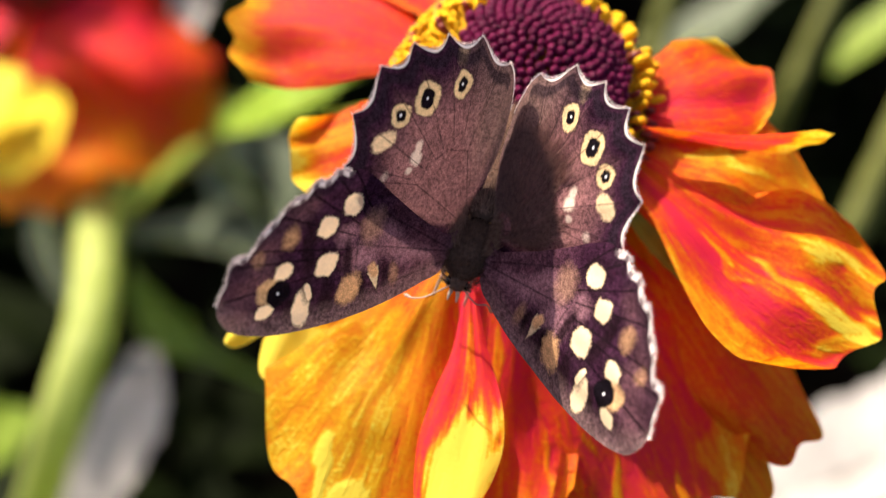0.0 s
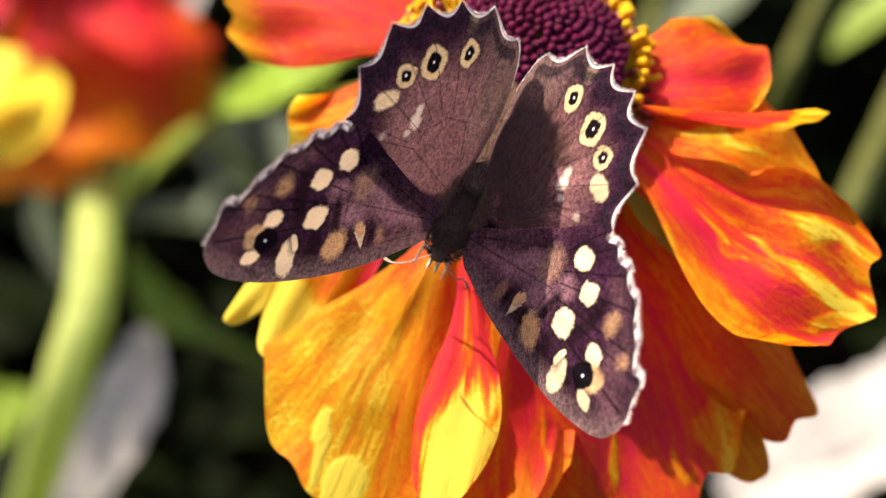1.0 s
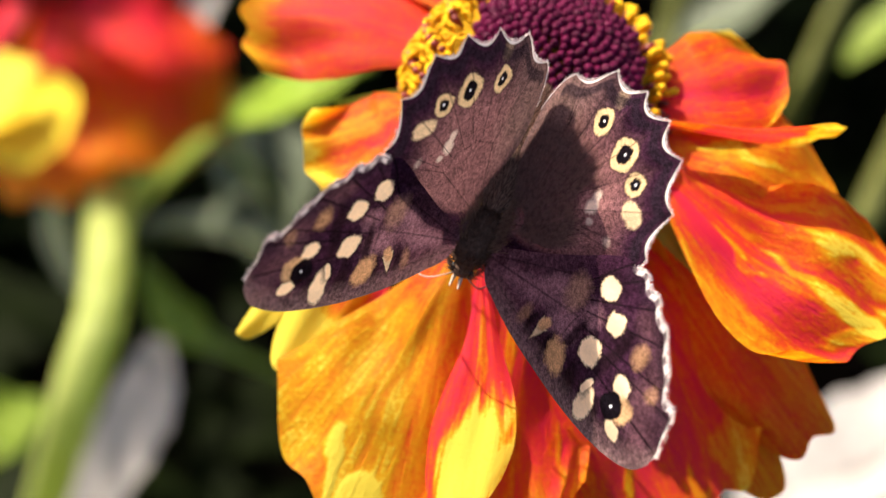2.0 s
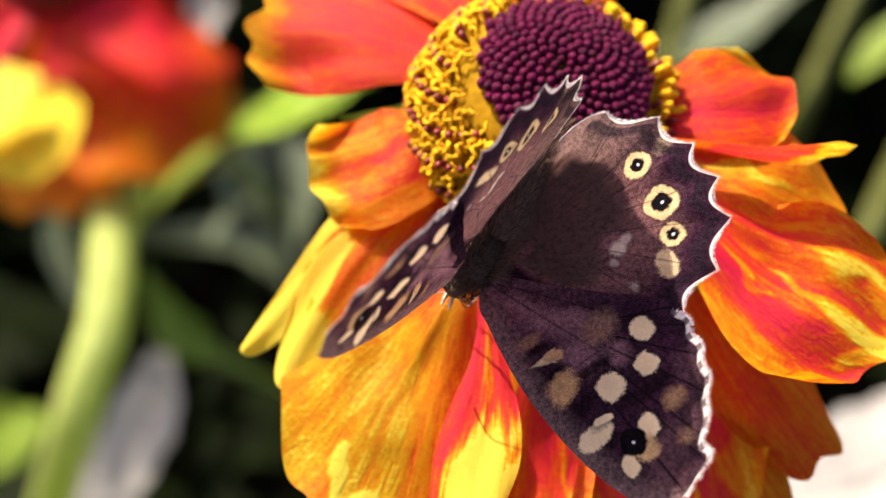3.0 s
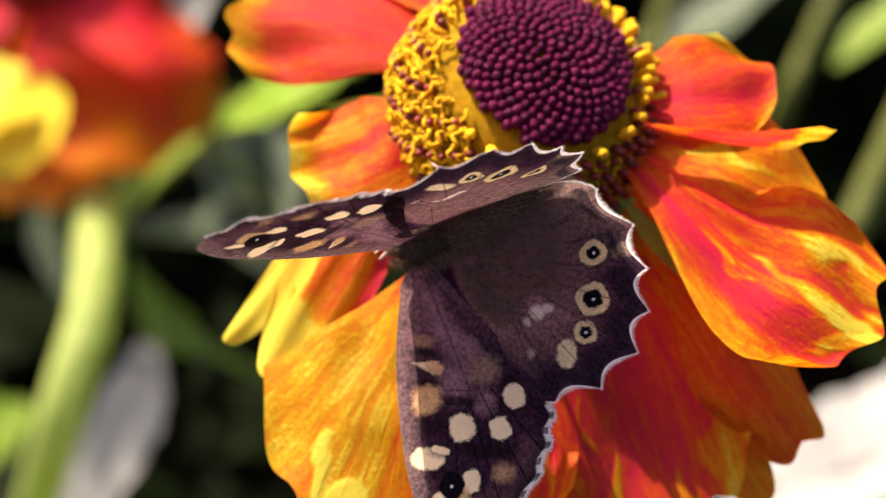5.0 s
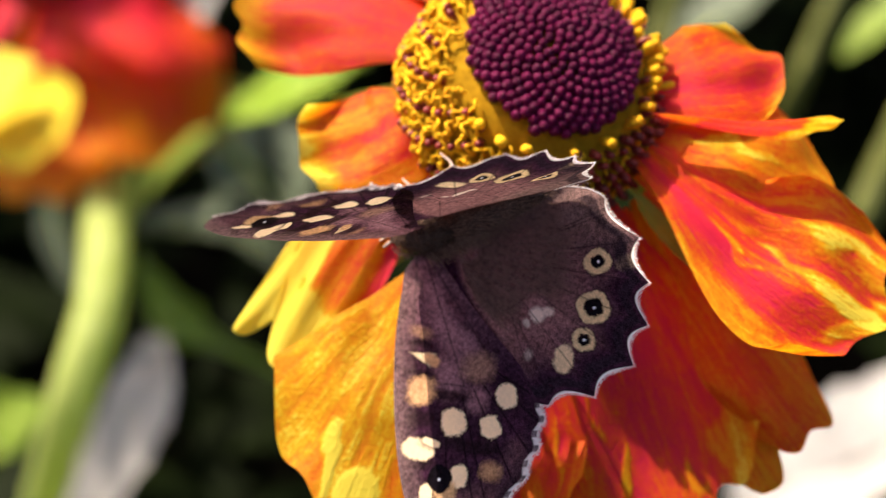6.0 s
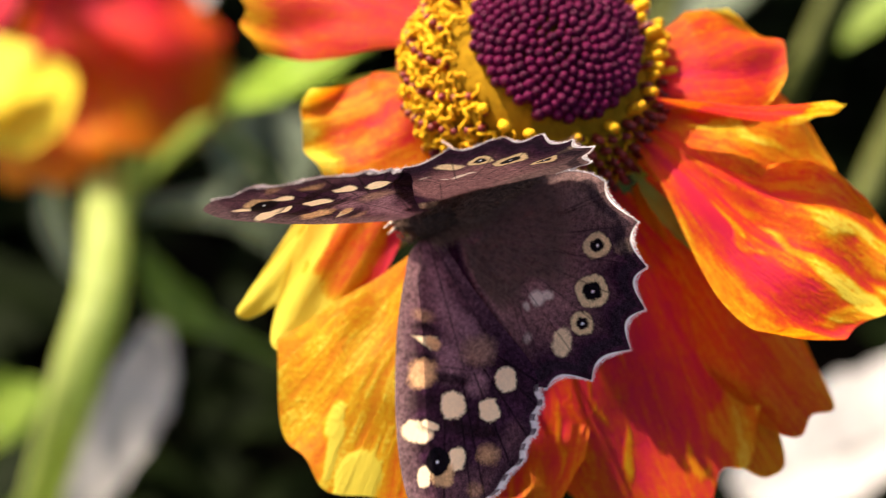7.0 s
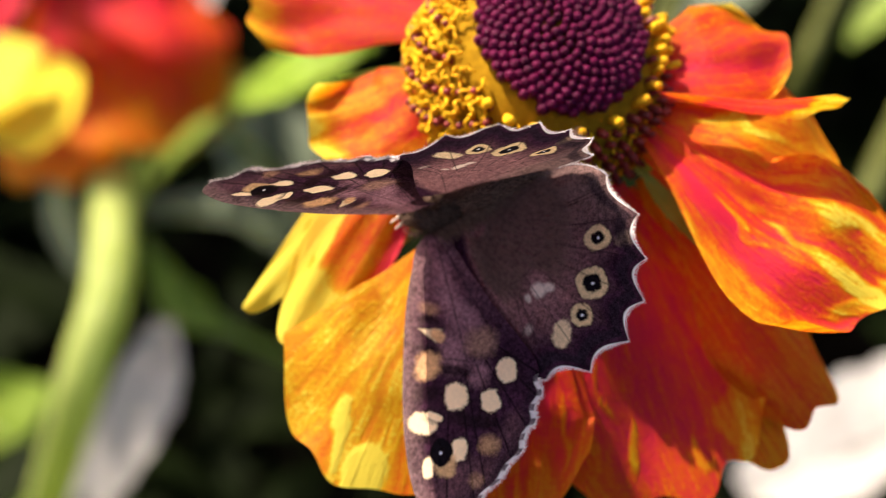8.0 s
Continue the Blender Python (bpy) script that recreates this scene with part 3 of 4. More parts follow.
FD = 232 * BACK
FAR = BACK / 1.7
far_c = at(70, -70, FD)
far_flower = thing("helenium_flower", far_c, "red and orange flower with one bright yellow petal, out of focus", "flower")
FAR_AXIS = Vector((-0.25, 0.76, 0.6)).normalized()
for k, (tip_, mid_, w_, hue_, tw_) in enumerate([
        (at(66, 290, FD - 52), at(10, 215, FD - 76), 23, (1.2, 0.3), (0, -8)),
        (at(85, 385, FD + 4), at(60, 200, FD + 10), 34, (0.22, 0.46), (0, 0)),
        (at(262, 310, FD - 5), at(190, 110, FD - 10), 42, (0.08, 0.50), (0, 10)),
        (at(375, 120, FD + 5), at(240, 20, FD - 5), 36, (0.07, 0.32), (0, 10)),
        (at(320, -110, FD + 26), at(220, -90, FD + 5), 20, (0.25, 0.2), (0, 0)),
        (at(-140, 230, FD + 10), at(-50, 60, FD - 5), 21, (0.05, 0.05), (0, 0)),
        (at(-230, 40, FD + 13), at(-90, -20, FD), 20, (0.05, 0.05), (0, 0))]):
    base = Vector(far_c) + (Vector(mid_) - Vector(far_c)) * 0.25 if k else at(-80, 150, FD - 62)
    part("petal", petal_mesh("ray_floret", local([base, mid_, tip_], far_c), FAR_AXIS if k else (-0.55, 0.75, 0.42), w_ * FAR, hue=hue_, twist=tw_, seed=20 + k, nu=36, nv=24, mottle=0.25 if k else 0.05, cup=0.12 if k else 0.02, tip=0.16 if k else 0.3, base_width=0.35 if k else 0.7, lobes=3 if k else 1, notch=0.045 if k else 0.0), far_flower)
qf = np.array(Vector((0, 0, 1)).rotation_difference(FAR_AXIS).to_matrix())
v, f = ball(14 * FAR, 14 * FAR, 11 * FAR, 16, 28)
far_disc = part("disc", mesh_data("disc", [qf @ np.array(p) for p in v], f, MAROON), far_flower, "maroon domed disc")
fs = [at(110, 20, FD + 40), at(160, 200, FD + 45), at(170, 350, FD + 15), at(164, 540, FD - 30), at(122, 690, FD - 45), at(92, 800, FD - 35), at(40, 980, FD + 25), at(-60, 1350, FD + 110), LENS.inverted() @ Vector((-0.14, 0.2, GROUND_Z)) / MM]
part("stem", mesh_data("stem", *tube(local(fs, far_c), [4.0, 6.8, 7.4, 7.4, 7.2, 7.0, 6.8, 6.5, 6.5], 10, 60), STEM), far_flower, "pale green stem")

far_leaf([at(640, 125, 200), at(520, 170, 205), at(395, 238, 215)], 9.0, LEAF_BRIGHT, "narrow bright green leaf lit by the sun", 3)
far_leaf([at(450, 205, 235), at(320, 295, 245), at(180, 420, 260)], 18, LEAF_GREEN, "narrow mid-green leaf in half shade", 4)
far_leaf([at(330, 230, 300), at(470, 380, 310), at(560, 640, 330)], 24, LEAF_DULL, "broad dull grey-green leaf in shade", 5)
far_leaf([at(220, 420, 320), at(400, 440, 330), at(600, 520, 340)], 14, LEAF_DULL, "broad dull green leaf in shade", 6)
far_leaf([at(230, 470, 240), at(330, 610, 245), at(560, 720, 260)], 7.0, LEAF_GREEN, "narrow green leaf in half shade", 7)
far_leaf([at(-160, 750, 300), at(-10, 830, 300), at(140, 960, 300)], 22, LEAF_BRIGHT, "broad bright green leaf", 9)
far_leaf([at(275, 620, 250), at(225, 770, 250), at(110, 990, 255)], 11.0, LEAF_PALE, "pale silvery leaf below the green stem", 10, blunt=0.6, facing=(-0.2, 0.5, 0.85))
far_leaf([at(1750, 690, 230), at(1560, 800, 226), at(1290, 930, 226)], 19, LEAF_PALE, "pale whitish leaf in full sun", 11, blunt=0.8, facing=(-0.45, 0.6, 0.7))
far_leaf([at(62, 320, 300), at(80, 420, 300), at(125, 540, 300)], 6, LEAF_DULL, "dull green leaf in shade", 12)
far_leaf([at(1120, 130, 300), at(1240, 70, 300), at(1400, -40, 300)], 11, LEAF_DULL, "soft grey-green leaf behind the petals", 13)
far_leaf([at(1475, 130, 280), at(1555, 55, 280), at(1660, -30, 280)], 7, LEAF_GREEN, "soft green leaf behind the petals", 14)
far_leaf([at(330, -40, 290), at(345, 20, 290), at(330, 70, 290)], 8, LEAF_PALE, "small pale leaf beside the red petals", 15, blunt=0.6)
far_stem([at(1500, -60, 250), at(1430, 90, 250), at(1370, 230, 256), at(1250, 520, 300), LENS.inverted() @ Vector((0.1, 0.2, GROUND_Z)) / MM], [1.5, 1.5, 1.6, 1.8, 2.4], "thin olive-green stem, out of focus", OLIVE)
far_stem([at(1640, 120, 240), at(1545, 330, 240), at(1470, 490, 245), at(1330, 780, 290), LENS.inverted() @ Vector((0.16, 0.2, GROUND_Z)) / MM], [2.0, 2.2, 2.2, 2.4, 2.8], "green stem, out of focus", OLIVE)
far_stem([at(1200, -60, 270), at(1165, 60, 270), at(1130, 170, 275), at(1050, 500, 330), LENS.inverted() @ Vector((0.05, 0.3, GROUND_Z)) / MM], [1.8, 1.9, 2.0, 2.2, 2.6], "green stem, out of focus", OLIVE)

# low dark plants behind, and an unseen tall row added to shade them
rnd = random.Random(11)
pieces = []


def low_plant(x, y, height, leaves):
    base = np.array((x, y, GROUND_Z * 1000 - 15.0))
    top = base + np.array((rnd.uniform(-60, 60), rnd.uniform(-60, 60), height))
    pieces.append(tube([base, (base + top) / 2 + np.array((rnd.uniform(-20, 20), 0, 0)), top], [4.0, 3.0, 1.5], 4, 5, False))
    for _ in range(leaves):
        x0, y0, z0 = base + (top - base) * rnd.uniform(0.12, 1.0) ** 0.7
        a, l = rnd.uniform(0, 6.28), rnd.uniform(60, 150)
        dx, dy, w = math.cos(a) * l, math.sin(a) * l, rnd.uniform(8, 19)
        px, py = -math.sin(a) * w, math.cos(a) * w
        rise, drop = rnd.uniform(0, 60), rnd.uniform(-60, 30)
        pieces.append(([(x0, y0, z0), (x0 + dx * .45 + px, y0 + dy * .45 + py, z0 + rise), (x0 + dx * .45, y0 + dy * .45, z0 + rise - 5),
                        (x0 + dx * .45 - px, y0 + dy * .45 - py, z0 + rise), (x0 + dx * .8 + px * .6, y0 + dy * .8 + py * .6, z0 + rise * .8 + drop * .4),
                        (x0 + dx * .8 - px * .6, y0 + dy * .8 - py * .6, z0 + rise * .8 + drop * .4), (x0 + dx, y0 + dy, z0 + rise * 0.5 + drop)],
                       [(0, 2, 1), (0, 3, 2), (1, 2, 4), (2, 5, 4), (2, 3, 5), (4, 5, 6)]))


for _ in range(110):
    a, d = rnd.uniform(-1.3, 1.3), 1300 * math.sqrt(rnd.uniform(0.02, 1))
    low_plant(math.sin(a) * d * 0.8, 150 + abs(math.cos(a)) * d, rnd.uniform(150, 300), 16)
# out of view: this row only keeps the sun off the background
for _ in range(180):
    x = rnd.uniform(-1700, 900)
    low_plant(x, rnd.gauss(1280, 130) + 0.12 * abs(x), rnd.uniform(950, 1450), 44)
plants_and_shade_row = new("plants_and_shade_row", mesh_data("plants_and_shade_row", *join(pieces), SHADE_GREEN))
tagged(plants_and_shade_row, "dense plants behind the flowers, dark for shade, with an unseen tall row added to block sun", "foliage", kind="stuff")


# ---- the butterfly ----
FORE_HINGE = (1.3, 1.6, 0.6)
HIND_HINGE = (1.3, -0.6, 0.4)
butterfly = new("butterfly")
butterfly.empty_display_size = 0.002
tagged(butterfly, "brown speckled butterfly with cream spots and eyespots, wings half open", "butterfly")

CREAM, TAN = (0.95, 0.70, 0.47), (0.64, 0.36, 0.19)
FORE_COSTA = [(0, 1.0), (1.3, 2.2), (3.3, 2.7), (6.1, 3.3), (9.2, 3.75), (12.3, 3.9), (15.4, 3.85), (18.4, 3.6), (21.4, 3.05), (23.1, 2.5), (24.4, 1.75), (25.2, 0.95), (25.65, 0.3)]
FORE_HIND = [(0, -1.4), (1.2, -1.2), (2.9, -2.1), (5.8, -3.95), (8.6, -6.0), (11.2, -8.0), (12.6, -8.9), (13.8, -9.2), (15.4, -9.1), (17.4, -8.6), (19.3, -7.75), (20.8, -6.75),
             (22.6, -5.0), (23.7, -4.0), (24.7, -3.5), (25.3, -2.0), (25.65, -0.3)]
# centre, half length, half width, angle, kind
FORE_SPOTS = [
    (14.95, -1.5, 1.3, 1.15, -10, "cream"), (15.6, -4.75, 1.15, 0.95, -10, "cream"), (13.1, -6.2, 1.15, 1.0, -10, "cream"),
    (19.5, -1.85, 1.05, 0.85, 0, "cream"), (20.8, 1.15, 0.95, 0.72, 0, "cream"), (20.75, -0.55, 1.15, 1.1, 0, "ring"),
    (16.9, 1.75, 1.0, 1.8, 12, "cream"), (16.5, 0.5, 0.34, 0.9, 25, "cream"), (19.3, -4.6, 0.85, 1.0, 20, "faint"), (22.2, -3.4, 0.6, 0.7, 30, "dim"),
    (12.0, 1.3, 1.3, 1.5, 10, "tan"), (9.2, 0.9, 0.7, 1.25, 25, "tri"), (9.5, 0.2, 0.5, 0.9, 35, "tan"), (7.0, 1.1, 0.5, 1.1, 20, "dim"),
    (10.5, -3.9, 1.3, 1.5, 10, "fawn"), (8.3, -2.9, 1.6, 0.8, -35, "haze"), (11.0, -1.3, 1.9, 1.5, 0, "haze"), (7.0, -1.2, 2.4, 1.0, -30, "haze"), (13.2, -3.6, 1.1, 1.0, 10, "haze"),
    (4.5, -0.4, 2.0, 0.7, -20, "haze"), (21.6, -2.4, 1.6, 2.6, 15, "veil"), (18.0, -6.6, 1.4, 1.0, 30, "veil"), (23.4, 0.2, 1.2, 1.8, 0, "veil"),
    (12.6, -1.0, 0.5, 2.6, 12, "black"), (10.6, 1.2, 0.5, 1.6, 20, "black"), (8.0, 1.0, 0.45, 1.4, 20, "black"), 
    (14.4, 1.5, 0.9, 1.8, 10, "black"), (17.2, -3.2, 0.7, 3.2, 10, "black"), (18.2, 1.6, 0.6, 1.4, 10, "black"),
]
HIND_R = [(-72, 2.2), (-62, 3.4), (-55, 6.0), (-50, 8.6), (-47.5, 10.5), (-43, 12.6), (-37, 14.3), (-23.5, 17.1), (-11.5, 18.5), (-1, 19.5), (9, 19.9), (20, 18.9), (31, 17.0), (36, 15.6), (43, 11.0), (55, 6.0), (80, 4.2), (100, 2.8)]
HIND_TIPS = [-37, -23.5, -12, -2, 8, 20, 31.5]


def blob(u, v, spot, fuzz, seed):
    cx, cy, a, b, ang, kind = spot
    a, b = a * 0.89, b * 0.89
    c, s_ = math.cos(radians(ang)), math.sin(radians(ang))
    du, dv = u - cx, v - cy
    x, y = (du * c + dv * s_) / a, (-du * s_ + dv * c) / b
    r = (np.abs(x) ** 2.6 + np.abs(y) ** 2.6) ** (1 / 2.6)
    if kind == "tri":
        r = np.maximum(np.maximum(1.5 * x + 0.75 * y, -1.5 * x + 0.75 * y), -1.2 * y) * 1.1
    r = r + 0.22 * (value_noise(u * 2, v * 2, seed) - 0.5) + (0.14 + 0.4 * fuzz) * (value_noise(u * 9, v * 9, seed + 1) - 0.5)
    return np.clip((1 + fuzz - r) / (2 * fuzz), 0, 1)


def paint(col, mask, colour, amount=1.0):
    m = (mask * amount)[..., None]
    return col * (1 - m) + np.array(colour) * m


def segment_distance(u, v, a, b):
    ax, ay, bx, by = *a, *b
    L = (bx - ax) ** 2 + (by - ay) ** 2
    t = np.clip(((u - ax) * (bx - ax) + (v - ay) * (by - ay)) / L, 0, 1)
    return np.hypot(u - ax - t * (bx - ax), v - ay - t * (by - ay)), t


def eyespot(col, u, v, cx, cy, ring, black, seed, stretch=0.0, ang=0.0):
    c, s_ = math.cos(radians(ang)), math.sin(radians(ang))
    x, y = (u - cx) * c + (v - cy) * s_, -(u - cx) * s_ + (v - cy) * c
    n_ = 0.14 * (value_noise(u * 3, v * 3, seed) - 0.5) + 0.11 * (value_noise(u * 12, v * 12, seed + 2) - 0.5)
    r = np.hypot(x / (1 + stretch), y) * (1 - 0.035 * np.cos(4 * np.arctan2(y, x))) + n_
    if ring:
        col = paint(col, np.clip((ring + 0.28 - r) / 0.3, 0, 1), (0.02, 0.012, 0.014), 0.5)
        col = paint(col, np.clip((ring + 0.08 - r) / 0.16, 0, 1), (0.74, 0.53, 0.30))
    col = paint(col, np.clip((black + 0.07 - r) / 0.14, 0, 1), (0.006, 0.004, 0.007))
    return paint(col, np.clip((0.16 - np.hypot(x - 0.06, y)) / 0.07, 0, 1), (0.85, 0.85, 0.95))


def mesh_wing(name, U, V, Z, col, side, parent, label):
    nu, nv = U.shape
    P = np.stack([U * side, V, Z], -1).reshape(-1, 3)
    F = grid_faces(nu, nv)
    me = mesh_data(name, P, F if side < 0 else F[:, ::-1], WING)
    at_ = me.color_attributes.new("pigment", "FLOAT_COLOR", "POINT")
    rgba = np.concatenate([np.clip(col, 0, 1).reshape(-1, 3), np.ones((nu * nv, 1))], 1)
    at_.data.foreach_set("color", rgba.astype(np.float32).ravel())
    return part(name, me, parent, label)


def hair_mesh(name, roots, ways, widths, material):
    """Thin tapering hairs: a root, the way to the tip, and a width, in mm."""
    roots, ways = np.array(roots), np.array(ways)
    side = np.cross(ways, np.random.RandomState(5).normal(size=ways.shape))
    side /= np.linalg.norm(side, axis=1)[:, None]
    w = np.array(widths)[:, None]
    P = np.stack([roots - side * w, roots + side * w, roots + ways], 1).reshape(-1, 3)
    k = np.arange(len(roots)) * 3
    return mesh_data(name, P, np.stack([k, k + 1, k + 2], 1), material, False)


def forewing(side, label):
    nu, nv = 380, 190
    s = np.linspace(0, 1, nu)
    u = 25.62 * (1 - (1 - s) ** 1.25)
    top, low = spline(u, FORE_COSTA), spline(u, FORE_HIND)
    wave = np.where((u > 13.5) & (u < 25), 0.22 * np.sin((u - 13.5) * 2.7), 0)
    low = low + wave
    t = np.linspace(0, 1, nv)
    U = np.repeat(u[:, None], nv, 1)
    V = low[:, None] * (1 - t) + top[:, None] * t
    sd = 10 if side > 0 else 40
    n1, n2 = value_noise(U * 1.1, V * 1.1, sd), value_noise(U * 4, V * 4, sd + 1)
    base = np.clip(1 - U / 11, 0, 1)[..., None]
    dark, brown = np.array((0.036, 0.012, 0.029)), np.array((0.21, 0.095, 0.122))
    col = dark * (1 - base * 0.75) + brown * base * 0.75
    col = col * (0.35 + 0.7 * n1 + 0.45 * n2 + 0.35 * value_noise(U * 10, V * 10, sd + 2))[..., None]
    outer = np.clip((U + V * -0.55 - 21.3) / 2.0, 0, 1)
    col = paint(col, outer, (0.075, 0.036, 0.046), 0.5)
    tones = dict(cream=(CREAM, 1.0, 0.10), tan=(TAN, 0.95, 0.22), faint=(TAN, 0.55, 0.4), tri=((0.72, 0.55, 0.36), 0.95, 0.15), dim=(TAN, 0.35, 0.45), haze=((0.29, 0.145, 0.185), 0.85, 0.5), veil=((0.12, 0.055, 0.072), 0.7, 0.5), black=((0.014, 0.006, 0.010), 0.85, 0.4),
                 ring=((0.62, 0.38, 0.2), 0.9, 0.2), fawn=((0.36, 0.2, 0.155), 0.75, 0.4))
    ranks = {"haze": 0, "veil": 0, "black": 1}
    ordered = sorted(FORE_SPOTS, key=lambda q: ranks.get(q[5], 2))
    first = next(k for k, q in enumerate(ordered) if q[5] not in ranks)
    for k, sp in enumerate(ordered):
        if k == first:
            for end in ((25.4, -0.6), (24.8, -3.3), (23.2, -4.3), (20.8, -6.7), (18.3, -8.2), (15.6, -9.0), (13.6, -9.1)):
                d, q = segment_distance(U, V, (9.0 + 0.28 * (end[0] - 9), -1.0 + 0.42 * (end[1] + 1)), end)
                col = paint(col, np.clip(1.3 - d / (0.07 + 0.05 * q), 0, 1), (0.006, 0.003, 0.005), 0.85)
            for a, b in (((0.5, 1.2), (11, 2.2)), ((0.5, 0.5), (12, -2.6)), ((1, 0), (9, -4.5)), ((11, 2.2), (12, -2.6)), ((11, 2.2), (20, 3.2))):
                d, q = segment_distance(U, V, a, b)
                col = paint(col, np.clip(1 - d / 0.14, 0, 1), (0.02, 0.012, 0.013), 0.6)
        c, amount, fuzz = tones[sp[5]]
        grow = (*sp[:2], sp[2] + 0.35, sp[3] + 0.35, *sp[4:])
        if sp[5] in ("cream", "tri"):
            col = paint(col, blob(U, V, grow, 0.3, sd + k), (0.022, 0.012, 0.016), 0.6)
        col = paint(col, blob(U, V, sp, fuzz, sd + k), c, amount)
    col = eyespot(col, U, V, 19.6, -0.1, 0, 1.08, sd, 0.1)
    termen = np.clip(1 - (V - low[:, None]) / 0.5, 0, 1) * np.clip((U - 13.6) / 1.0, 0, 1)
    dash = np.clip(0.75 + 1.2 * np.sin(U * 5.2 + 1), 0.2, 1)
    col = paint(col, (termen > 0.05) * np.clip(termen * 3, 0, 1) * dash, (0.88, 0.78, 0.80), 0.95)
    inner = np.clip((V - low[:, None]) / 0.9, 0, 1) * (1 - np.clip((V - low[:, None] - 0.9) / 0.5, 0, 1)) * np.clip((U - 13) / 1.5, 0, 1)
    col = paint(col, inner, (0.022, 0.013, 0.020), 0.5)
    # the front edge is paler, and its sunlit strip is painted in as well
    pale = np.clip(1.2 - (top[:, None] - V) / 1.9, 0, 1) * np.clip(U / 3, 0, 1) * (0.5 + 0.7 * n2)
    keep = np.clip((0.30 - col.mean(-1)) / 0.2, 0, 1)
    col = paint(col, np.clip(pale * keep, 0, 1), (0.32, 0.20, 0.20), 0.6)
    costal = np.clip(1 - (top[:, None] - V) / 0.3, 0, 1)
    col = paint(col, costal, (0.20, 0.14, 0.13), 0.6)
    Z = -0.0335 * U - 0.239 * V + 0.05 * (n1 - 0.5) + 0.10 * np.sin(V * 2.2) * np.clip(U / 20, 0, 1)
    if side < 0:
        Z = Z - 0.30 * np.clip(V - 0.2, 0, None) * np.clip((U - 4) / 6, 0, 1)
    wing = mesh_wing("forewing", U, V, Z, col, side, butterfly, label)
    r = np.random.RandomState(sd)
    k = r.randint(0, nu, 3000)
    k = k[(u[k] > 14.0)]
    roots = np.stack([U[k, 0] * side, V[k, 0], Z[k, 0]], 1)
    g = np.gradient(np.stack([u, low], 1), axis=0)
    out_ = np.stack([g[:, 1], -g[:, 0]], 1) / np.linalg.norm(g, axis=1)[:, None]
    out_[:, 0] *= 1
    ways = np.stack([out_[k, 0] * side, out_[k, 1], r.normal(0, .15, len(k))], 1)
    ways = ways * r.uniform(0.1, 0.42, (len(k), 1)) + r.normal(0, 0.05, (len(k), 3))
    part("fringe", hair_mesh("fringe", roots, ways, r.uniform(.02, .045, len(k)), FRINGE), wing, "white fringe along the wing's edge")
    return wing


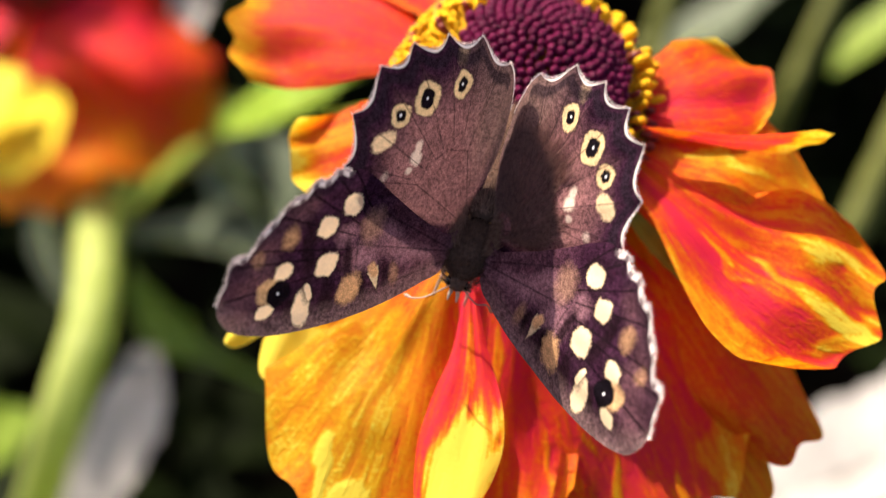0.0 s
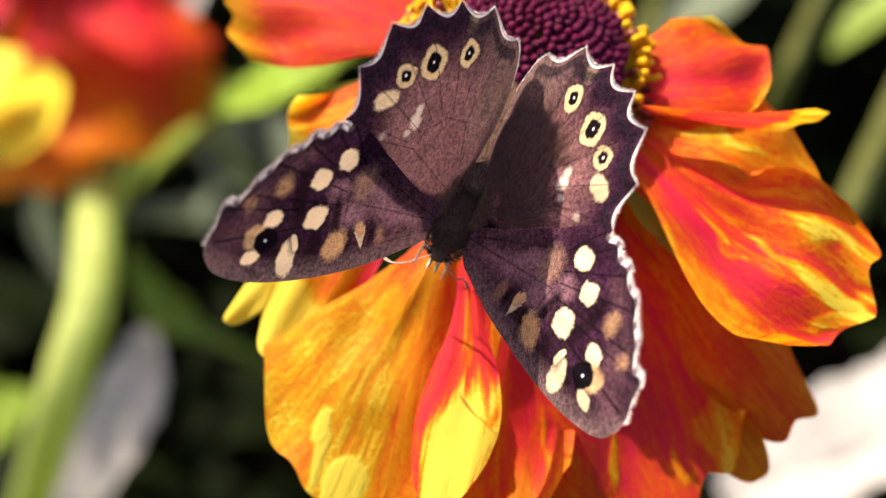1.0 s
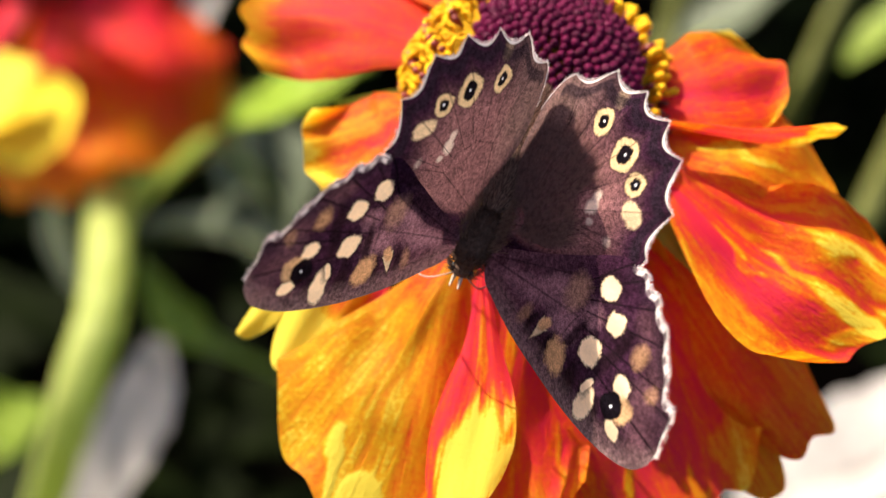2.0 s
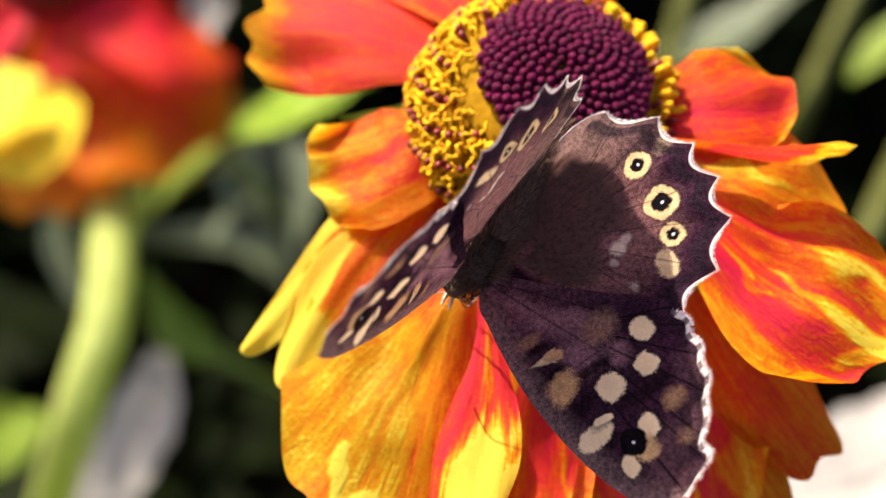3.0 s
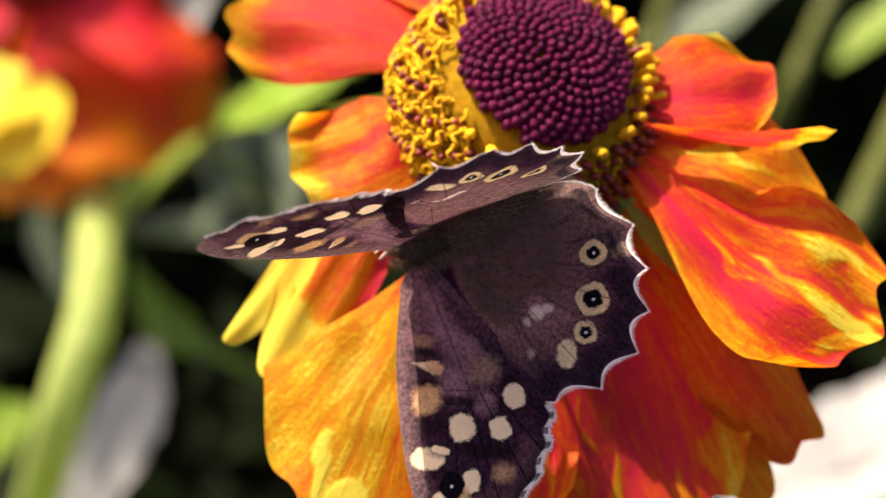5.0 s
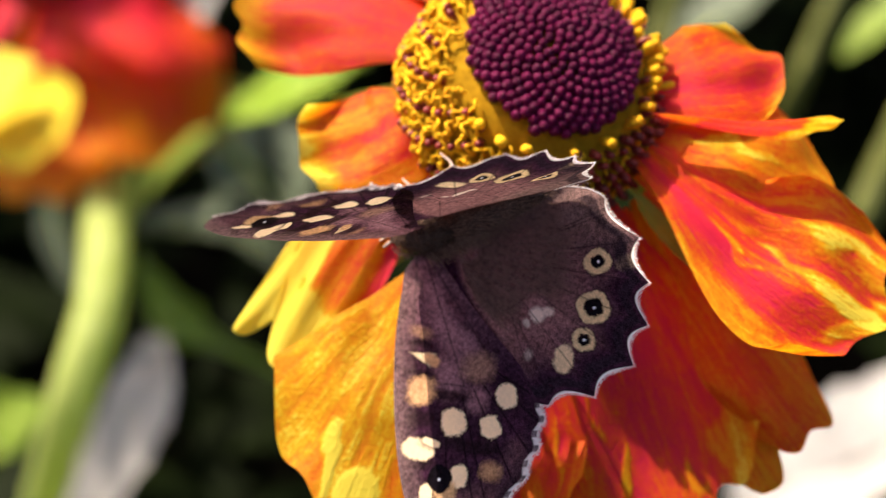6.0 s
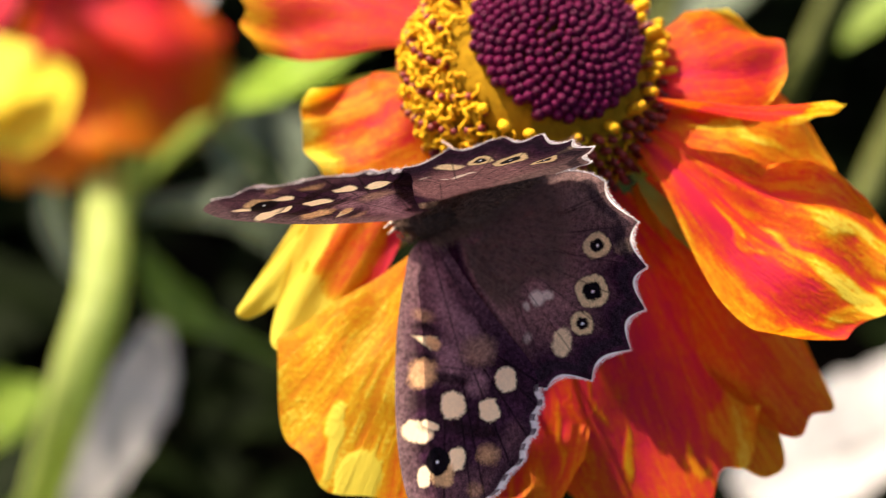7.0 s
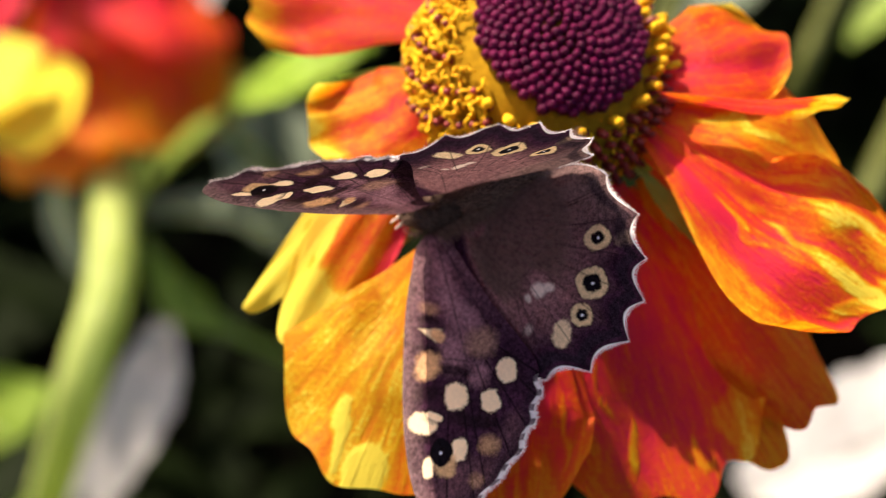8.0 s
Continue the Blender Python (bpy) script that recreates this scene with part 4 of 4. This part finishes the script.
def hindwing(side, label):
    nr, na = 210, 300
    phi = np.concatenate([np.linspace(-72, -50, 20), np.linspace(-49.6, 42, 262), np.linspace(43.2, 100, 18)])
    R = spline(phi, HIND_R)
    dip = np.zeros_like(phi)
    for a, b in zip(HIND_TIPS[:-1], HIND_TIPS[1:]):
        m = (phi > a) & (phi < b)
        dip = np.where(m, np.abs(np.sin((phi - a) / (b - a) * math.pi)), dip)
        R = R - np.where(m, 1.12 * np.abs(np.sin((phi - a) / (b - a) * math.pi)) ** 0.9, 0)
    t = np.linspace(0.0, 1, nr) ** 0.8
    rr = t[:, None] * R[None]
    U, V = rr * np.cos(np.radians(phi))[None], rr * np.sin(np.radians(phi))[None]
    sd = 70 if side > 0 else 90
    n1, n2 = value_noise(U * 0.9, V * 0.9, sd), value_noise(U * 5, V * 5, sd + 1)
    fibre = value_noise(np.degrees(np.arctan2(V, U + 4)) * 1.5 + np.zeros_like(U), rr * 0.6, sd + 3)
    edge = R[None] - rr
    dark, brown = np.array((0.034, 0.012, 0.027)), np.array((0.215, 0.102, 0.108))
    w = np.clip((edge - 2.2) / 4.6, 0, 1)[..., None]
    col = dark * (1 - w) + brown * w
    col = col * (0.5 + 0.4 * n1 + 0.3 * n2 + 0.35 * fibre + 0.2 * value_noise(U * 11, V * 11, sd + 2))[..., None]
    anal = np.clip((-phi[None] - 14) / 20, 0, 1) * np.clip((rr - 3) / 5, 0, 1)
    col = paint(col, anal, (0.25, 0.155, 0.142), 0.7)
    for sp, c, am, fz in (((13.9, 4.9, 0.95, 1.3, -15, ""), (0.78, 0.57, 0.36), 1.0, 0.15), ((10.1, 2.6, 0.75, 0.65, 30, ""), (0.80, 0.64, 0.55), 0.95, 0.3), ((10.8, 2.0, 0.62, 0.42, -25, ""), (0.76, 0.6, 0.52), 0.9, 0.35),
                          ((9.5, 3.6, 0.4, 0.35, 35, ""), (0.72, 0.6, 0.53), 0.8, 0.35), ((10.8, 5.9, 0.4, 0.5, 0, ""), (0.5, 0.4, 0.36), 0.6, 0.4),
                          ((15.5, -4.6, 0.9, 0.6, -30, ""), (0.5, 0.36, 0.24), 0.45, 0.5)):
        col = paint(col, blob(U, V, sp, fz, sd + 5), c, am)
    col = eyespot(col, U, V, 14.45, -0.05, 1.36, 0.78, sd, 0.12, 0)
    col = eyespot(col, U, V, 13.1, -3.6, 1.08, 0.58, sd + 1, 0.12, -20)
    col = eyespot(col, U, V, 14.8, 2.7, 0.98, 0.50, sd + 2, 0.08, 10)
    for end in HIND_TIPS:
        e = math.radians(end)
        d, q = segment_distance(U, V, (8.5, 8.5 * math.tan(e) * 0.7), (19.5 * math.cos(e), 19.5 * math.sin(e)))
        col = paint(col, np.clip(1.2 - d / (0.06 + 0.05 * q), 0, 1), (0.016, 0.009, 0.013), 0.6)
    for a, b in (((0, 0), (7.5, 3.2)), ((7.5, 3.2), (8.5, 1.6)), ((8.5, 1.6), (8.3, -0.6)), ((8.3, -0.6), (6.6, -2.4)), ((6.6, -2.4), (0, -0.6)), ((7.5, 3.2), (11.5, 7.2)), ((6.6, -2.4), (12, -7.5))):
        d, q = segment_distance(U, V, a, b)
        col = paint(col, np.clip(1.2 - d / 0.08, 0, 1), (0.026, 0.012, 0.015), 0.55)
    band = np.clip((edge - 0.55) / 0.25, 0, 1) * (1 - np.clip((edge - 1.5) / 0.5, 0, 1)) * (np.abs(phi[None] + 3) < 37)
    col = paint(col, band, (0.018, 0.012, 0.020), 0.75)
    lip = np.clip((0.02 + 0.28 * dip[None] - edge) / 0.12, 0, 1) * (phi[None] > -44) * (phi[None] < 34)
    col = paint(col, lip, (0.90, 0.82, 0.83), 0.97)
    roll_ = 0.85 * np.clip((rr - 12.5) / 6.5, 0, 1) ** 2 * (side > 0)
    Z = 0.0211 * U + 0.0586 * V - roll_ + 0.10 * np.sin(np.radians(phi[None]) * 26) * t[:, None] + 0.08 * (n1 - 0.5) - 0.10
    wing = mesh_wing("hindwing", U, V, Z, col, -side, butterfly, label)
    wing.data.vertices.foreach_set("co", (np.stack([U * side, V, Z], -1) * MM).astype(np.float32).ravel())
    wing.data.update()
    r = np.random.RandomState(sd)
    k = r.randint(0, na, 3600)
    k = k[(phi[k] > -48) & (phi[k] < 34)]
    roots = np.stack([U[-1, k] * side, V[-1, k], Z[-1, k]], 1)
    ways = np.stack([np.cos(np.radians(phi[k])) * side, np.sin(np.radians(phi[k])), r.normal(0, .15, len(k))], 1)
    ways = ways * r.uniform(0.1, 0.38, (len(k), 1)) + r.normal(0, 0.05, (len(k), 3))
    part("fringe", hair_mesh("fringe", roots, ways, r.uniform(.012, .028, len(k)), FRINGE), wing, "white fringe along the scalloped edge")
    # long hairs over the inner half; on one wing only, dark to deepen its shade
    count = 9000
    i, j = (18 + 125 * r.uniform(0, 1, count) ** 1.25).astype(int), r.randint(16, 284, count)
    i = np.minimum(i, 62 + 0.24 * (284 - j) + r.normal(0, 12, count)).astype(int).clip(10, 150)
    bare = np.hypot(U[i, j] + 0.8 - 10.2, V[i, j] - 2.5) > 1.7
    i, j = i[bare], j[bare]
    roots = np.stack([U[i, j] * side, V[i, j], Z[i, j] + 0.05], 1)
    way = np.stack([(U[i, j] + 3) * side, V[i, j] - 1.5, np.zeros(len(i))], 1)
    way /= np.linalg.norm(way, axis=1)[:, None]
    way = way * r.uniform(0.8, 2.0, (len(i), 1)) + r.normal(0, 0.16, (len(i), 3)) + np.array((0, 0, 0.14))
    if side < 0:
        part("hairs", hair_mesh("hairs", roots, way, r.uniform(0.010, 0.022, len(i)), SHADE_WING_HAIR), wing, "fine brown hairs, dark and dense to deepen the wing's shade")
    return wing


fore_right = forewing(1, "dark brown forewing with cream spots and one eyespot")
fore_left = forewing(-1, "dark brown forewing with cream spots, partly shaded")
hind_right = hindwing(1, "brown scalloped hindwing with three ringed eyespots")
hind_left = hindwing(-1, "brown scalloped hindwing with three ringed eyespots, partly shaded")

# body: thorax, segmented abdomen, head; y towards the head, z up from the back
v, f = ball(2.0, 3.1, 1.9, 14, 20)
part("thorax", mesh_data("thorax", [(x, y + 1.0, z - 0.6) for x, y, z in v], f, BODY_SKIN), butterfly, "dark furry thorax")
rings_ = []
for k in range(61):
    t = k / 60
    rr_ = 1.5 * (1 - 0.55 * t**2.2) * (0.92 + 0.08 * abs(math.sin(t * math.pi * 8))) * min(1, 0.55 + t * 4)
    if t > 0.93:
        rr_ *= max(0.12, math.sqrt(max(0.0, 1 - ((t - 0.93) / 0.075) ** 2)))
    for s_ in range(16):
        a = 2 * math.pi * s_ / 16
        rings_.append((rr_ * math.cos(a), -1.2 - 12.2 * t, 0.6 - 0.9 * t**2 + rr_ * 0.95 * math.sin(a)))
part("abdomen", mesh_data("abdomen", rings_, grid_faces(61, 16, True), BODY_SKIN), butterfly, "slim dark brown abdomen")
v, f = ball(0.9, 0.85, 0.9, 10, 14)
head = part("head", mesh_data("head", [(x, y + 3.9, z - 1.2) for x, y, z in v], f, BODY_SKIN), butterfly, "small dark hairy head")
for s_ in (-1, 1):
    v, f = ball(0.42, 0.46, 0.55, 8, 10)
    part("eye", mesh_data("eye", [(x + 0.68 * s_, y + 4.05, z - 1.2) for x, y, z in v], f, EYE_GLOSS), head, "glossy dark eye")
    part("palp", mesh_data("palp", *tube([(0.26 * s_, 4.4, -1.6), (0.34 * s_, 5.0, -1.5), (0.38 * s_, 5.7, -1.2)], [0.2, 0.17, 0.08], 6, 8), PALE_LIMB), head, "pale palp")
    part("antenna", mesh_data("antenna", *tube([(0.4 * s_, 4.4, -0.9), (2.0 * s_, 5.2 + 0.4 * s_, -2.2), (3.0 * s_, 4.8 + 0.8 * s_, -3.6), (3.7 * s_, 4.3 + 0.6 * s_, -5.2)], [0.06, 0.06, 0.07, 0.16], 6, 26), LEG), head, "thin brown antenna")
for s_ in (-1, 1):
    for y0, y1, x1 in ((2.2, 2.0, 1.3), (0.4, -2.2, 2.2)):
        part("leg", mesh_data("leg", *tube([(0.9 * s_, y0, -1.8), (x1 * 0.9 * s_, (y0 + y1) / 2, -2.4), (x1 * s_, y1, -5.2), (x1 * 1.1 * s_, y1 + 1.0, -7.6)], [0.28, 0.22, 0.15, 0.10], 6, 18), LEG), butterfly, "thin pale leg")

r = np.random.RandomState(8)
roots, ways = [], []
for k in range(2600):
    a, y = r.uniform(0, 2 * math.pi), r.uniform(-2.2, 4.6)
    h = math.sqrt(max(0.05, 1 - ((y - 1.0) / 3.9) ** 2))
    p = np.array([2.0 * h * math.cos(a), y, -0.6 + 1.9 * h * math.sin(a)])
    nrm = np.array([math.cos(a), 0.15 * (y - 1), math.sin(a)])
    roots.append(p)
    ways.append(nrm * r.uniform(0.3, 0.9) + np.array([0, -0.7, 0]) * r.uniform(0.4, 1.2) + r.normal(0, 0.15, 3))
part("thorax_hair", hair_mesh("thorax_hair", roots, ways, np.full(len(roots), 0.035), DARK_FUR), butterfly, "dark brown fur")
roots, ways = [], []
for k in range(4200):
    a, t = r.uniform(0, 2 * math.pi), r.uniform(0, 0.95)
    rad = 1.45 * (1 - 0.55 * t**2.2)
    roots.append(np.array([rad * math.cos(a), -1.2 - 12.2 * t, 0.6 - 0.9 * t * t + rad * 0.95 * math.sin(a)]))
    ways.append(np.array([math.cos(a) * 0.55, -0.8, math.sin(a) * 0.55]) * r.uniform(0.5, 1.2) + r.normal(0, 0.08, 3))
for k in range(3200):
    sd_, y = r.choice((-1, -1, 1)), r.uniform(-9.5, 2.0)
    roots.append(np.array([sd_ * r.uniform(0.9, 1.7), y, r.uniform(0.3, 1.4)]))
    ways.append(np.array([sd_ * r.uniform(0.2, 1.0), -r.uniform(0.2, 1.0), r.uniform(0.6, 1.7)]))
part("abdomen_hair", hair_mesh("abdomen_hair", roots, ways, np.full(len(roots), 0.024), HAIR), butterfly, "soft brown hair")


# ---- what moves: the butterfly turns on its feet and opens or closes its wings ----
# seconds, place in mm and turn (axis times degrees) in the lens's first axes
BODY = [
    (0.0, 2.59, 1.07, -148.97, 8.10, 34.43, 157.30),
    (0.5, 2.12, 1.35, -148.83, 8.82, 32.90, 154.60),
    (1.0, 1.75, 1.40, -148.19, 10.63, 34.24, 149.21),
    (1.5, 1.94, 1.23, -149.23, 10.74, 25.74, 149.31),
    (1.7, 2.12, 1.63, -149.78, 8.38, 17.43, 152.60),
    (2.8, 2.53, 0.03, -147.84, 25.68, 0.03, 150.77),
    (3.0, 1.89, 0.77, -148.11, 28.74, -4.36, 147.51),
    (3.5, 1.47, 0.93, -150.20, 24.33, -15.45, 140.45),
    (4.0, 1.40, 1.14, -149.39, 22.27, -12.66, 141.20),
    (4.1, 0.61, 1.01, -150.80, 22.02, -21.39, 131.44),
    (4.2, -0.27, 0.86, -152.39, 21.74, -31.20, 120.46),
    (4.5, -0.57, 0.81, -152.93, 21.65, -34.48, 116.79),
    (6.0, -0.96, 0.65, -153.02, 23.40, -35.87, 111.40),
    (6.5, -0.92, 0.59, -153.27, 22.21, -32.83, 114.85),
    (7.0, -1.00, 0.68, -153.28, 20.95, -33.80, 114.63),
    (7.5, -1.08, 0.67, -153.23, 21.01, -31.68, 117.12),
    (8.0, -1.02, 0.69, -153.94, 18.53, -33.81, 115.88),
]
# seconds and turn of each wing about its hinge (axis times degrees)
FORE_RIGHT = [
    (0.0, -30.4, -43.6, 34.8), (0.5, -27.8, -44.4, 35.3), (1.0, -28.5, -44.6, 36.9), (1.5, -23.1, -46.0, 36.2),
    (1.7, -19.4, -47.7, 32.1), (2.8, -10.9, -53.6, 22.4), (3.0, -8.9, -54.6, 23.9), (3.5, -4.8, -53.2, 21.8),
    (4.0, -4.2, -55.1, 21.4), (4.1, -3.5, -51.2, 20.1), (4.2, -2.7, -46.8, 18.7), (4.5, -2.5, -45.4, 18.2),
    (6.0, -4.5, -43.1, 18.2), (6.5, -7.0, -43.9, 17.7), (7.0, -6.9, -44.7, 17.5), (7.5, -8.0, -43.5, 16.6),
    (8.0, -8.0, -43.5, 16.6),
]
FORE_LEFT = [
    (0.0, -28.5, -47.7, 32.5), (0.5, -28.7, -47.0, 29.5), (1.0, -29.1, -45.9, 29.4), (1.5, -25.0, -46.5, 25.0),
    (1.7, -22.7, -47.4, 23.6), (2.8, 7.4, -53.5, 27.8), (3.0, 6.0, -53.3, 23.5), (3.5, 10.3, -51.9, 20.7),
    (4.0, 8.7, -52.0, 20.2), (4.1, 8.9, -52.3, 19.6), (4.2, 9.1, -52.6, 19.0), (4.5, 9.2, -52.7, 18.8),
    (6.0, 3.9, -49.6, 19.5), (6.5, 2.4, -50.0, 21.5), (7.0, 2.9, -49.1, 22.7), (7.5, -0.4, -50.1, 21.9),
    (8.0, -0.4, -50.1, 21.9),
]
HIND_RIGHT = [
    (0.0, -18.8, -59.6, -25.9), (0.5, -16.8, -59.3, -26.6), (1.0, -16.3, -59.4, -24.5), (1.5, -11.6, -58.0, -26.1),
    (1.7, -7.5, -57.7, -29.8), (2.8, 5.0, -59.0, -38.5), (3.0, 6.0, -58.8, -37.0), (3.5, 8.5, -54.9, -39.6),
    (4.0, 10.3, -56.1, -40.3), (4.1, 9.8, -51.8, -41.3), (4.2, 9.2, -46.9, -42.5), (4.5, 9.0, -45.3, -42.9),
    (6.0, 5.7, -44.8, -43.1), (6.5, 3.7, -47.0, -43.7), (7.0, 3.4, -47.7, -44.4), (7.5, 2.2, -47.2, -45.2),
    (8.0, 2.2, -47.2, -45.2),
]
HIND_LEFT = [
    (0.0, -18.6, -63.7, -30.7), (0.5, -16.4, -62.7, -32.2), (1.0, -17.3, -63.0, -33.2), (1.5, -13.9, -60.9, -37.6),
    (1.7, -9.1, -58.2, -38.6), (2.8, 8.0, -52.8, -39.9), (3.0, 7.9, -49.9, -43.2), (3.5, 10.4, -47.8, -45.7),
    (4.0, 11.5, -47.4, -45.7), (4.1, 11.8, -48.3, -46.7), (4.2, 12.1, -49.3, -47.8), (4.5, 12.2, -49.7, -48.2),
    (6.0, 9.3, -48.8, -46.5), (6.5, 7.8, -49.4, -44.0), (7.0, 6.5, -48.7, -43.7), (7.5, 6.8, -49.8, -42.6),
    (8.0, 6.8, -49.8, -42.6),
]
# seconds and twist of the raised forewing along its length, in degrees
LEAN = [(0.0, 0.0), (1.7, 0.0), (2.8, 1.5), (4.0, 2.0), (4.2, 5.0), (4.5, 6.0), (6.0, 6.0), (6.5, 5.0), (8.0, 4.5)]


def turn(rx, ry, rz):
    v = Vector((rx, ry, rz))
    return Matrix.Rotation(radians(v.length), 4, v.normalized())


def motions():
    walk(butterfly, [(t, LENS @ Matrix.Translation((x * MM, y * MM, z * MM)) @ turn(a, b, c)) for t, x, y, z, a, b, c in BODY])
    for wing, hinge, side, rows in ((fore_right, FORE_HINGE, 1, FORE_RIGHT), (fore_left, FORE_HINGE, -1, FORE_LEFT),
                                    (hind_right, HIND_HINGE, 1, HIND_RIGHT), (hind_left, HIND_HINGE, -1, HIND_LEFT)):
        at = Matrix.Translation((hinge[0] * MM * side, hinge[1] * MM, hinge[2] * MM))
        # the left wing is the mirror of the right one
        lean = LEAN if wing == fore_right else [(0.0, 0.0), (8.0, 0.0)]
        mid = Matrix.Translation((0, -1.5 * MM, 0.36 * MM))
        walk(wing, [(t, at @ turn(a, b * side, c * side) @ mid @ turn(np.interp(t, *zip(*lean)) + 1e-4, 0, 0) @ mid.inverted()) for t, a, b, c in rows])


motions()
